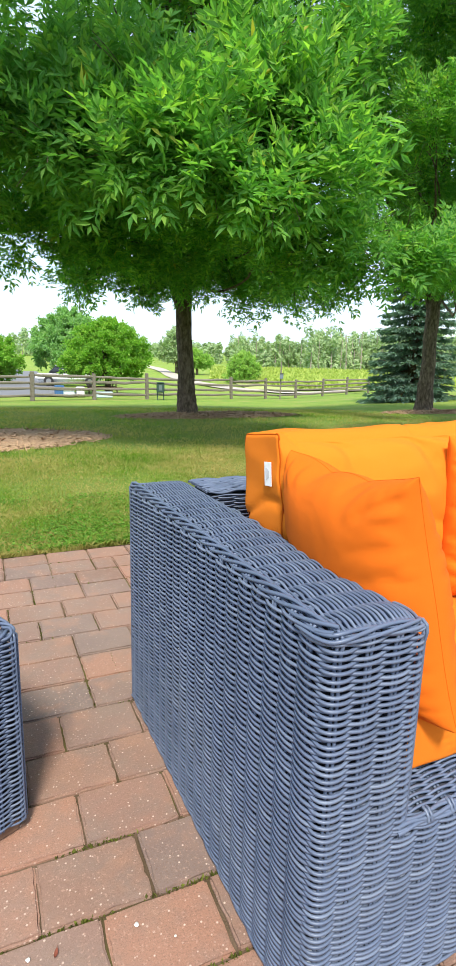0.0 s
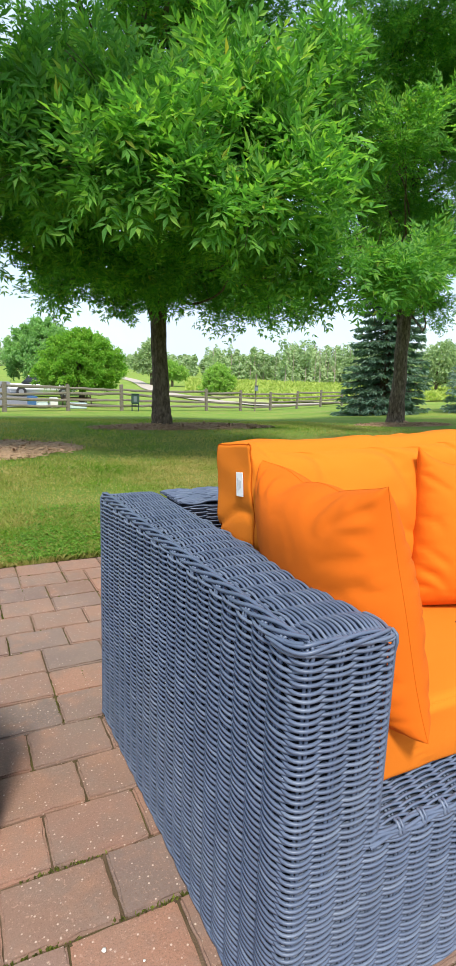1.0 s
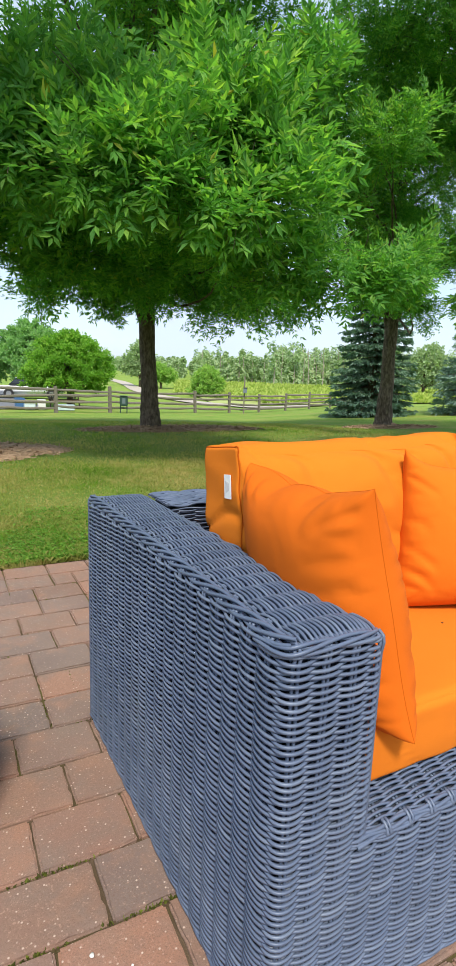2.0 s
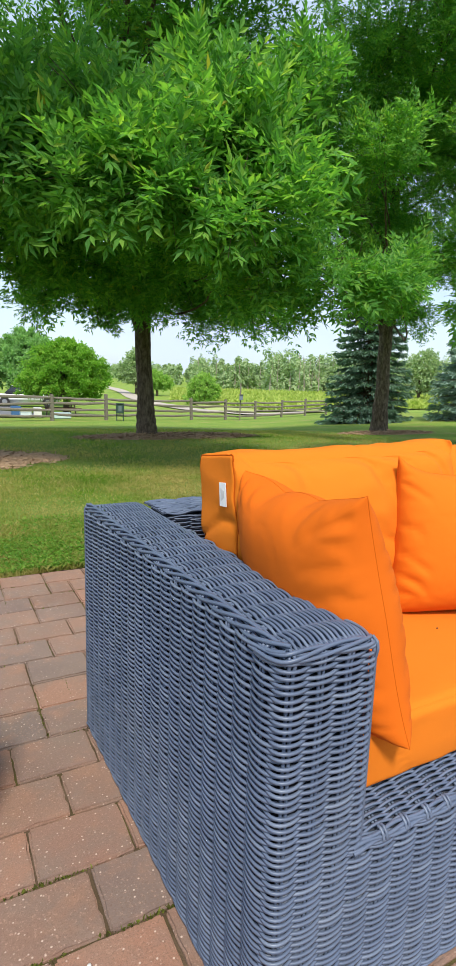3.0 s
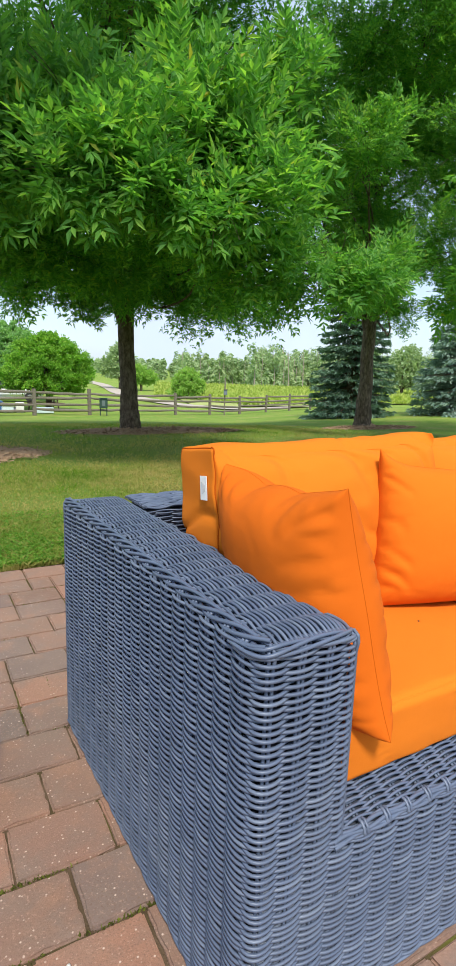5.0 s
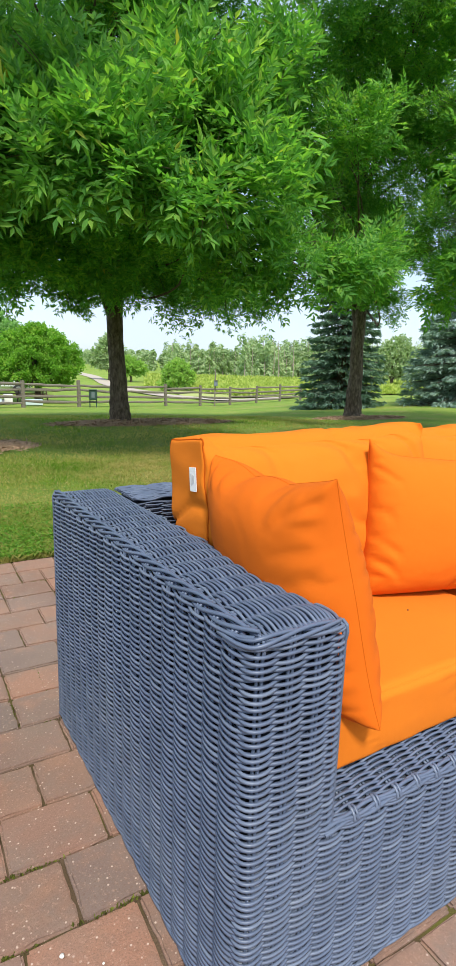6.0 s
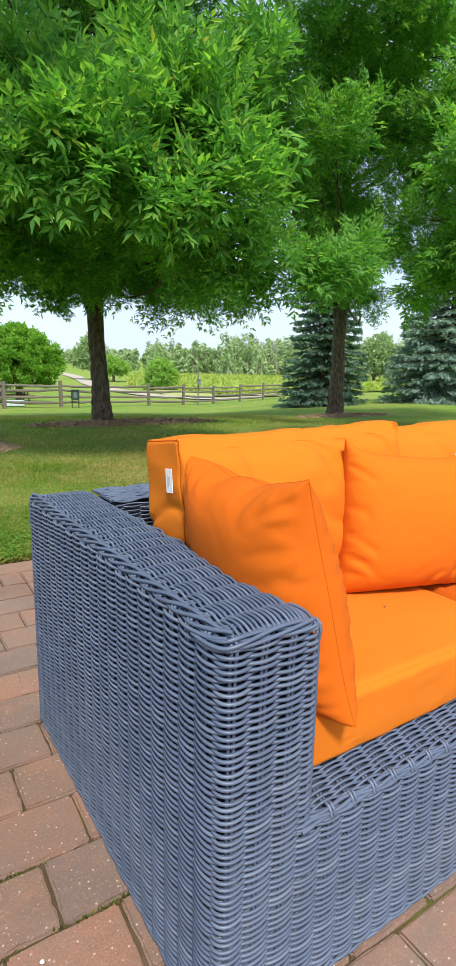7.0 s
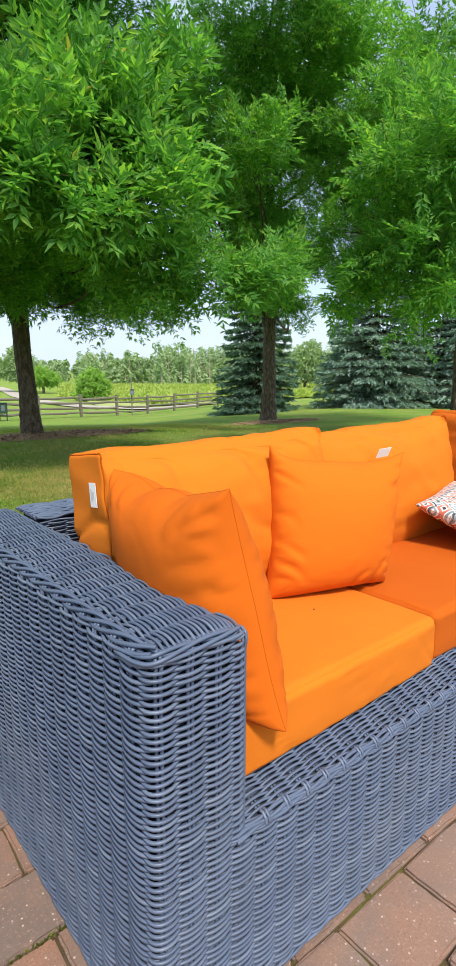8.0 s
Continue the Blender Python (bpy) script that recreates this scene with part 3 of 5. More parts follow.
        stake(sofa, [(x, 0.001, 0.005), (x, -0.0005, R - 0.012), (x, -0.0060, R - 0.003), (x, -0.0035, R + 0.0045), (x, 0.003, R + 0.0100), (x, 0.009, R + 0.0095), (x, 0.015, R + 0.005), (x, 0.05, R + 0.018), (x, 0.14, R + 0.026)], (0, -0.8, 0.6))
    braid("side_border", sofa, [(0.006, D - 0.01, H + 0.001), (0.006, 0.5, H + 0.001), (0.007, 0.03, H + 0.001), (0.016, 0.006, H + 0.002)], (-0.6, 0, 0.8), 0.19, 0.0064, 4, 0.0032)
    braid("front_border", sofa, [(0.000, 0.07, H - 0.010), (0.000, 0.025, H - 0.008), (0.006, 0.003, H - 0.005), (0.022, -0.003, H - 0.002), (W * 0.5, -0.003, H - 0.002), (W - 0.035, -0.002, H - 0.005), (W - 0.014, 0.003, H - 0.009), (W - 0.004, 0.012, H - 0.014)], (0, -0.8, 0.6), 0.28, 0.0050, 4, 0.0030, 0.7)
    braid("base_border", sofa, [(0.000, D - 0.01, 0.008), (0.000, 0.03, 0.008), (0.010, 0.008, 0.008), (0.03, 0.000, 0.008), (0.9, 0.000, 0.008), (SOFA_L - 0.02, 0.000, 0.008)], (0, -0.3, 1), 0.2, 0.0035, 3, 0.0030)
    for k, (y, z) in enumerate(((-0.0035, -0.004), (-0.0015, 0.0015), (0.003, 0.0058))):
        braid("seat_border", sofa, [(W - 0.022, y, R + z), (0.8, y, R + z), (SOFA_L, y, R + z)], (0, -0.7, 0.7), 0.095, 0.0016, 1, 0.0033, k * 1.7)
    return sofa


build_sofa()


# ---- cushions ----
def groove(a1, b1, lines, width=0.055):
    """How deep pulled creases lie at a place (a1, b1) of a cover: each line runs from a seam inward and fades out."""
    deep = 0.0
    for x0, y0, x1, y1 in lines:
        dx, dy = x1 - x0, y1 - y0
        run = dx * dx + dy * dy
        f = ((a1 - x0) * dx + (b1 - y0) * dy) / run
        if -0.15 < f < 1.0:
            off = ((a1 - x0) * dy - (b1 - y0) * dx) / math.sqrt(run)
            off += 0.05 * math.sin(f * 3.0)
            fade = min(1.0, (f + 0.15) * 5) * (1 - f) ** 0.7
            deep += fade * (math.exp(-(off / width) ** 2) - 0.55 * math.exp(-((off - 1.9 * width) / (1.3 * width)) ** 2))
    return deep


def boxed(q, half, r, puff, seed, wrinkle, creases=(), peak=0.0):
    """A place on a soft boxed cushion for a place q on the unit cube's skin."""
    half, q = np.array(half, float), np.asarray(q, float)
    qq = np.sign(q) * np.sin(np.abs(q) * math.pi / 2) ** 0.9
    pos = qq * half
    inner = np.clip(pos, -(half - r), half - r)
    d = pos - inner
    length = np.linalg.norm(d, axis=-1, keepdims=True)
    out = inner + np.where(length > 1e-9, d / np.maximum(length, 1e-9) * r, 0)
    if peak:
        # the cover rolls over softly from the top to the front, but keeps its corners at the ends
        turn = 0.058 * (1 - 0.8 * np.abs(q[..., 0]) ** 8)
        dy, dz = -pos[..., 1] - (half[1] - turn), pos[..., 2] - (half[2] - turn)
        both = (dy > 0) & (dz > 0)
        keep = np.maximum(dy, dz) / np.maximum(np.hypot(dy, dz), 1e-9)
        out[..., 1] = np.where(both, -(half[1] - turn) - dy * keep, out[..., 1])
        out[..., 2] = np.where(both, half[2] - turn + dz * keep, out[..., 2])
    for k in range(3):
        a1, b1 = [m for m in range(3) if m != k]
        swell = (1 - np.abs(q[..., a1]) ** 2.4) * (1 - np.abs(q[..., b1]) ** 2.4)
        if peak and k > 0:
            swell = (1 - np.abs(q[..., 0]) ** 2.4) * (1 - np.minimum(1.0, np.abs(qq[..., 3 - k])) ** 3) ** 1.6
        out[..., k] += np.sign(q[..., k]) * (np.abs(q[..., k]) > 0.999) * puff[k] * swell
    flat, where, down = out.reshape(-1, 3), q.reshape(-1, 3), 1 - np.abs(qq[..., 2]).reshape(-1)
    for n_, p in enumerate(flat):
        w = Vector((p[0] * 5 + seed, p[1] * 5, p[2] * 5))
        fold = Vector((p[0] * 14 + seed, p[1] * 9, p[2] * 22))
        crease = Vector(((p[0] + p[2] * 0.8) * 7 + seed, p[1] * 3, (p[2] - p[0]) * 1.6))
        ridge = max(0.0, 1 - abs(noise.noise(crease)) * 8) ** 2
        out_way = p / (np.linalg.norm(p) + 1e-6)
        c1 = where[n_]
        if creases and c1[1] < -0.999:
            p[1] += 0.026 * groove(c1[0], c1[2], creases, 0.048) * min(1.0, max(0.0, 6.5 * down[n_]))
        p[2] += peak * min(1.0, max(0.0, p[0] / half[0])) ** 2.4 * max(0.0, p[2] / half[2]) ** 2
        flat[n_] = p + np.array(noise.noise_vector(w)) * wrinkle * 0.9 + np.array(noise.noise_vector(fold)) * wrinkle * 0.6 - out_way * ridge * wrinkle * 1.1
    return flat.reshape(out.shape)


def cushion(name, size, at, label, material, puff=(0.01, 0.01, 0.02), r=0.03, seed=0.0, wrinkle=0.005, n=54, creases=(), peak=0.0):
    ob = thing(name, label, "cushion", at)
    half = [v / 2 for v in size]
    g = np.linspace(-1, 1, n + 1)
    u, v = np.meshgrid(g, g, indexing="ij")
    verts, faces = [], []
    i, j = np.meshgrid(np.arange(n), np.arange(n), indexing="ij")
    quad = np.stack([i * (n + 1) + j, (i + 1) * (n + 1) + j, (i + 1) * (n + 1) + j + 1, i * (n + 1) + j + 1], -1).reshape(-1, 4)
    for k in range(3):
        for s in (-1, 1):
            q = np.zeros((n + 1, n + 1, 3))
            q[..., k], q[..., (k + 1) % 3], q[..., (k + 2) % 3] = s, u, v
            base = sum(len(x) for x in verts)
            verts.append(boxed(q, half, r, puff, seed, wrinkle, creases, peak).reshape(-1, 3))
            faces.append((quad if s > 0 else quad[:, ::-1]) + base)
    bm = bmesh.new()
    made = [bm.verts.new(p) for p in np.concatenate(verts)]
    for f in np.concatenate(faces):
        bm.faces.new([made[x] for x in f])
    bmesh.ops.remove_doubles(bm, verts=bm.verts, dist=0.0004)
    part("cover", bm, material, ob, "", True)
    return ob, half, r, puff, seed, wrinkle, creases, peak


def seam_loop(c, axis, side):
    """Stitched cord round one face of a boxed cushion."""
    ob, half, r, puff, seed, wrinkle, creases, peak = c
    a1, b1 = [m for m in range(3) if m != axis]
    loop = []
    for f in np.linspace(-1, 1, 36):
        loop.append((f, -1))
    for f in np.linspace(-1, 1, 36)[1:]:
        loop.append((1, f))
    for f in np.linspace(1, -1, 36)[1:]:
        loop.append((f, 1))
    for f in np.linspace(1, -1, 36)[1:]:
        loop.append((-1, f))
    q = np.zeros((len(loop), 3))
    q[:, axis], q[:, a1], q[:, b1] = side, [p[0] for p in loop], [p[1] for p in loop]
    p = boxed(q, half, r, puff, seed, wrinkle, creases, peak)
    out = p / np.linalg.norm(p, axis=1, keepdims=True)
    v, f = tubes((p + out * 0.0005)[None], out[None], 0.0016, 5)
    put("seam", v, f, SEAM, ob, "", True)


def care_label(parent, at, w, h, printed=True):
    tag = part("care_label", box_bm(w, 0.0012, h, (0, 0, 0), 0.0004, 1), LABEL, parent, "small white sewn-in care label")
    tag.matrix_local = at
    for k in range(3 if printed else 0):
        part("print_bar", box_bm(w * 0.12, 0.0006, h * (0.5 - 0.1 * k), (-w * 0.18 + k * w * 0.18, -0.0010, 0)), LABEL_INK, tag)


def pillow(name, thick, corners, label, material, seed=0.0, n=72, pinch=0.05, curls=(), creases=(), face=1, pull=0.003):
    """A knife-edge pillow between four corners (top start, top end, bottom end, bottom start), so thick before and behind its seam."""
    a1, b1, c1, d1 = [np.array(c, float) for c in corners]
    mid = (a1 + b1 + c1 + d1) / 4
    m = basis(mid, b1 - a1, a1 - d1)
    ob = thing(name, label, "pillow", m)
    back = np.array(m.to_3x3())
    a1, b1, c1, d1 = [(c - mid) @ back for c in (a1, b1, c1, d1)]
    g = np.linspace(-1, 1, n + 1)
    g = np.sign(g) * np.abs(np.sin(g * math.pi / 2)) ** 0.9
    u, v = np.meshgrid(g, g, indexing="ij")
    # edges draw in between the corners, which stay as pointed ears
    uu = u * (1 - 0.55 * pinch * (1 - v ** 4) * np.abs(u))
    vv = v * (1 - np.where(v > 0, pinch, 0.15 * pinch) * (1 - u ** 4) * np.abs(v))
    fu, fv = ((uu + 1) / 2)[..., None], ((vv + 1) / 2)[..., None]
    flat = ((d1 * (1 - fu) + c1 * fu) * (1 - fv) + (a1 * (1 - fu) + b1 * fu) * fv).reshape(-1, 3)
    tall = np.where(v > 0, np.abs(1 - np.abs(v) ** 2.0) ** 0.55, np.abs(1 - np.abs(v) ** 2.6) ** 0.42)
    full = np.abs(1 - np.abs(v) ** 2.6) ** 0.38
    flank = np.abs(1 - np.abs(u) ** 2.6) ** 0.42
    edges = [(flank * tall).reshape(-1), (flank * full).reshape(-1)]
    fu, fv = u.reshape(-1), v.reshape(-1)
    rim = np.maximum(np.abs(fu), np.abs(fv)) ** 5
    verts = []
    for s in (1, -1):
        p = flat.copy()
        edge = edges[0 if s > 0 else 1]
        p[:, 2] += s * thick[0 if s > 0 else 1] * edge
        for k_, pt in enumerate(flat):
            soft = noise.noise(Vector((pt[0] * 6 + seed, pt[1] * 6, s * 3.0)))
            bend = noise.noise_vector(Vector((pt[0] * 4, pt[1] * 4, seed + 5))) * 0.06
            q = Vector((pt[0] * 7 + pt[1] * 6 + bend[0] * 60 + seed, pt[1] * 9 - pt[0] * 4 + bend[1] * 60, s * 2.0))
            fold = max(0.0, 1 - abs(noise.noise(q)) * 4.5) ** 2
            p[k_, 2] += s * min(1.0, edge[k_] * 1.5) * (0.004 * soft - 0.0010 * fold)
            # short gathers run in from the seam
            level = abs(fv[k_]) > abs(fu[k_])
            run = pt[0] if level else pt[1]
            inward = 1 - max(abs(fu[k_]), abs(fv[k_]))
            tuck = noise.noise(Vector((run * 30 + seed, s * 2.0 + inward * 2.5, 1.0 if level else 5.0)))
            gather = 0.4 - max(0.0, 0.30 - abs(tuck)) / 0.30
            p[k_, 2] += s * (0.004 if level else 0.009) * gather * rim[k_] * min(1.0, edge[k_] * 2.0)
            if creases and s == face:
                p[k_, 2] -= s * pull * groove(fu[k_], fv[k_], creases, 0.045) * min(1.0, edge[k_] * 3.0)
            p[k_, :2] += 0.006 * np.array(noise.noise_vector(Vector((pt[0] * 6, pt[1] * 6, seed))))[:2]
            p[k_, 2] += 0.007 * noise.noise(Vector((pt[0] * 5 + 9, pt[1] * 5, seed)))
        for cu, cv, dx, dy, dz in curls:
            near = np.clip(1 - np.hypot(fu - cu, fv - cv) / 0.55, 0, 1) ** 2
            p += near[:, None] * np.array((dx, dy, dz))
        verts.append(p)
    i, j = np.meshgrid(np.arange(n), np.arange(n), indexing="ij")
    quad = np.stack([i * (n + 1) + j, (i + 1) * (n + 1) + j, (i + 1) * (n + 1) + j + 1, i * (n + 1) + j + 1], -1).reshape(-1, 4)
    bm = bmesh.new()
    made = [bm.verts.new(p) for p in np.concatenate(verts)]
    for f in np.concatenate([quad, quad[:, ::-1] + (n + 1) ** 2]):
        bm.faces.new([made[q] for q in f])
    bmesh.ops.remove_doubles(bm, verts=bm.verts, dist=0.0006)
    part("cover", bm, material, ob, "", True)
    idx = [(k, 0) for k in range(n)] + [(n, k) for k in range(n)] + [(n - k, n) for k in range(n)] + [(0, n - k) for k in range(n + 1)]
    line = np.array([verts[0][p * (n + 1) + q] for p, q in idx])
    vv, ff = tubes(line[None], np.broadcast_to((0, 0, 1.0), (1, len(line), 3)), 0.0007, 5)
    put("seam", vv, ff, STITCH, ob, "", True)
    return ob


def basis(origin, u, v):
    """A pose whose x runs along u and y near v."""
    u = Vector(u).normalized()
    w = u.cross(Vector(v)).normalized()
    v = w.cross(u)
    m = Matrix((u, v, w)).transposed().to_4x4()
    m.translation = Vector(origin)
    return m


seat_a = cushion("seat_cushion", (0.63, 0.72, 0.118), pose(0.475, 0.412, 0.406), "bright orange boxed seat cushion on the wicker sofa", ORANGE, (0.004, 0.006, 0.006), 0.016, 1.0, 0.0025)
seam_loop(seat_a, 2, -1)
seat_b = cushion("seat_cushion", (0.80, 0.72, 0.118), pose(1.20, 0.422, 0.406), "rust-orange boxed seat cushion beside a brighter one", RUST, (0.004, 0.006, 0.006), 0.016, 4.0, 0.0025)
seam_loop(seat_b, 2, -1)
back_a = cushion("back_cushion", (0.665, 0.155, 0.385), pose(0.512, 0.510, 0.646, -7, 0.0, 0), "plump orange back cushion with a white side label", ORANGE, (0.004, 0.05, 0.010), 0.009, 7.0, 0.0075, 80, ((-0.05, 1.0, 0.14, -0.1), (0.16, 1.0, 0.38, -0.05), (0.40, 1.0, 0.66, 0.1), (-0.42, 1.0, -0.3, 0.2)), 0.017)
seam_loop(back_a, 1, 1)
seam_loop(back_a, 0, -1)
care_label(back_a[0], pose(-0.3385, -0.040, 0.108, 0, 0, -90), 0.029, 0.051)
back_b = cushion("back_cushion", (0.73, 0.125, 0.385), pose(1.213, 0.530, 0.645, -8, -1.0, 0), "plump orange back cushion leaning on the sofa back", ORANGE, (0.004, 0.05, 0.010), 0.009, 11.0, 0.0075, 54, ((-0.35, 1.0, -0.15, 0.3), (0.3, 1.0, 0.45, 0.4)), 0.018)
seam_loop(back_b, 1, 1)
seam_loop(back_b, 0, 1)
back_c = cushion("back_cushion", (0.14, 0.62, 0.40), pose(1.735, 0.33, 0.665, 0, 8, 0), "rust-orange back cushion against the sofa's end", RUST, (0.04, 0.004, 0.012), 0.02, 15.0, 0.009)
seam_loop(back_c, 0, -1)
pillow("throw_pillow", (0.078, 0.105), ((0.197, 0.071, 0.826), (0.228, 0.463, 0.817), (0.300, 0.400, 0.462), (0.252, 0.004, 0.440)), "deep orange knife-edge throw pillow, partly darkened for shade, leaning on the wicker arm", DEEP, 2.0, 72, 0.07, ((1, 1, -0.035, 0.004, -0.03), (-1, 1, 0.0, 0.004, -0.004), (0.3, 1, 0.0, -0.018, 0.0), (-0.3, 1, 0.0, -0.013, 0.0)), ((-1, 0.5, -0.45, 0.36), (-1, 0.24, -0.55, 0.12), (-1, -0.12, -0.62, -0.2), (-1, -0.5, -0.65, -0.5), (-0.9, 0.85, -0.45, 0.6), (-0.55, 1, -0.42, 0.65), (0.55, 1, 0.42, 0.75), (0.8, 1, 0.62, 0.7), (1, 0.75, 0.7, 0.55)), -1, 0.0055)
pillow("throw_pillow", (0.085, 0.075), ((0.606, 0.419, 0.815), (0.944, 0.280, 0.792), (0.880, 0.254, 0.472), (0.556, 0.372, 0.468)), "orange throw pillow propped against the back cushion", VIVID, 5.0, 72, 0.09, ((-1, 1, -0.006, 0.016, 0.02), (1, 1, 0.012, 0.012, 0.01)), ((-1, 0.72, -0.6, 0.5), (-1, 0.15, -0.7, 0.02), (-1, -0.2, -0.55, -0.5), (-1, -0.45, -0.5, -0.8), (0.62, -1, 0.85, -0.5), (0.25, -1, 0.5, -0.7), (0.3, 1, 0.36, 0.75), (1, 0.7, 0.75, 0.55)), 1, 0.008)
care_label(back_b[0], pose(-0.143, -0.140, 0.120, 30, 0, 4), 0.066, 0.030, False)


def make_kilim():
    """White cotton printed with red and grey-blue diamonds between dark zigzag lines."""
    k = Mat("printed_kilim_cotton", (0.7, 0.68, 0.65), 0.9, spec=0.2)
    sep = k.nt.nodes.new("ShaderNodeSeparateXYZ")
    k.link(k.coord, sep.inputs[0])
    x, y = sep.outputs[0], sep.outputs[1]

    def tri(v, scale):
        f = k.math("FRACT", k.math("MULTIPLY", v, scale))
        return k.math("ABSOLUTE", k.math("SUBTRACT", f, 0.5))

    dia = k.math("ADD", tri(x, 28.0), tri(y, 18.0))
    rings = k.ramp(dia, [(0.0, (0.05, 0.05, 0.06)), (0.13, (0.72, 0.70, 0.66)), (0.24, (0.50, 0.14, 0.10)), (0.43, (0.74, 0.72, 0.68)), (0.52, (0.20, 0.27, 0.32)), (0.68, (0.70, 0.69, 0.66)), (0.8, (0.30, 0.36, 0.40))])
    rings.node.color_ramp.interpolation = "CONSTANT"
    zig = k.math("ABSOLUTE", k.math("SUBTRACT", tri(k.math("ADD", y, k.math("MULTIPLY", tri(x, 44.0), 0.03)), 7.0), 0.25))
    line = k.ramp(zig, [(0.0, (0.8, 0.8, 0.8)), (0.022, (0, 0, 0))])
    line.node.color_ramp.interpolation = "CONSTANT"
    c = k.mix(line, rings, (0.03, 0.03, 0.035))
    worn = k.mix(k.ramp(k.noise(60.0, 4, where=k.coord), [(0.5, (0, 0, 0)), (0.75, (0.7, 0.7, 0.7))]), c, (0.74, 0.73, 0.71))
    k.color(worn).bump(k.noise(500.0, 2, where=k.coord), 0.3, 0.001)
    return k.m


pillow("throw_pillow", (0.055, 0.055), ((1.21, 0.38, 0.608), (1.56, 0.46, 0.630), (1.660, 0.04, 0.560), (1.285, -0.045, 0.480)), "white throw pillow with red and grey diamond print", make_kilim(), 8.0)


# ---- second seat beside the sofa ----
def build_ottoman():
    """A low woven seat, turned a little from the sofa; its near right corner is the origin."""
    seat = thing("wicker_ottoman", "grey-blue wicker ottoman on low wooden skids", "ottoman", pose(-0.331, 0.559, 0, 0, 0, 23))
    S, H = 0.62, 0.455
    # dark fill block again, its colour standing for shade behind the strands
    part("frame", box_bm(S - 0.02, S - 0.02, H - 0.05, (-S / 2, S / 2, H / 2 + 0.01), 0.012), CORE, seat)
    put("side_weave", *merge(weave_wall([(-0.3, 0), (0, 0), (0, S)], 0.03, H - 0.004, 91, 4, 1.0, 0.0058), weave_wall([(0, S), (-S, S), (-S, 0), (-0.3, 0)], 0.03, H - 0.004, 93, 3, 1.0, 0.02)), WICKER, seat, "grey-blue synthetic wicker strands", True, "stuff")
    put("top_weave", *weave_top(-S + 0.008, -0.008, 0.01, S - 0.01, H - 0.001, 92, "y", 3, 0.0085), WICKER, seat, "", True, "stuff")
    for k in range(int(S / PITCH_U)):
        u = -0.012 - k * PITCH_U
        stake(seat, [(u, 0, 0.03), (u, 0, H - 0.006), (u, 0.008, H + 0.002)], (0, -1, 0))
        stake(seat, [(0, -u, 0.03), (0, -u, H - 0.006), (-0.008, -u, H + 0.002)], (1, 0, 0))
    z = H + 0.001
    braid("top_border", seat, [(-S, 0.004, z), (-0.02, 0.004, z), (-0.004, 0.02, z), (-0.004, S, z)], (0.1, -0.5, 0.8))
    skid_wood = plain("worn_brown_skid_wood", (0.20, 0.12, 0.075), 0.8, 14.0)
    for y in (0.012, S - 0.06):
        part("skid", box_bm(S - 0.03, 0.045, 0.03, (-S / 2, y + 0.022, 0.015), 0.004), skid_wood, seat, "brown wooden skid")


build_ottoman()


# ---- trees ----
def leaf_quads(base, way, normal, length, width, fold=0.25):
    """Leaflets: a bent diamond each, two quads along the midrib."""
    side = np.cross(way, normal)
    side /= np.linalg.norm(side, axis=1, keepdims=True) + 1e-9
    up = np.cross(side, way)
    l, w = length[:, None], width[:, None]
    mid = base + way * l * 0.42
    tip = base + way * l - up * l * 0.08
    a1 = mid + side * w * 0.5 + up * w * fold
    b1 = mid - side * w * 0.5 + up * w * fold
    n = len(base)
    v = np.stack([base, a1, tip, b1], 1).reshape(-1, 3)
    k = np.arange(n)[:, None] * 4
    return v, np.concatenate([k + (0, 1, 2), k + (0, 2, 3)], 0)


def compound_leaves(places, outward, rg, rachis=0.2, leaflet=0.105, lift=0.38, pairs=3):
    """Ash leaves: a stalk with opposite pairs of leaflets and one at its end."""
    n = len(places)
    way = outward + rg.normal(0, 0.55, (n, 3))
    way[:, 2] += lift
    way /= np.linalg.norm(way, axis=1, keepdims=True)
    ref = np.array(sun_from) * 0.9 + (0, 0, 0.5) + rg.normal(0, 0.45, (n, 3))
    side = np.cross(way, ref)
    side /= np.linalg.norm(side, axis=1, keepdims=True)
    up = np.cross(side, way)
    size = rg.uniform(0.75, 1.2, n)
    pieces = []
    for k in range(2 * pairs + 1):
        if k == 2 * pairs:
            f, d = 1.0, way
        else:
            f = 0.3 + 0.62 * (k // 2) / max(1, pairs - 1)
            d = way * 0.75 + side * (0.8 if k % 2 else -0.8)
        d = d + rg.normal(0, 0.16, (n, 3))
        d[:, 2] += 0.05
        d /= np.linalg.norm(d, axis=1, keepdims=True)
        start = places + way * (rachis * f * size)[:, None]
        pieces.append(leaf_quads(start, d, up, leaflet * size * rg.uniform(0.8, 1.15, n), leaflet * 0.32 * size))
    return merge(*pieces)


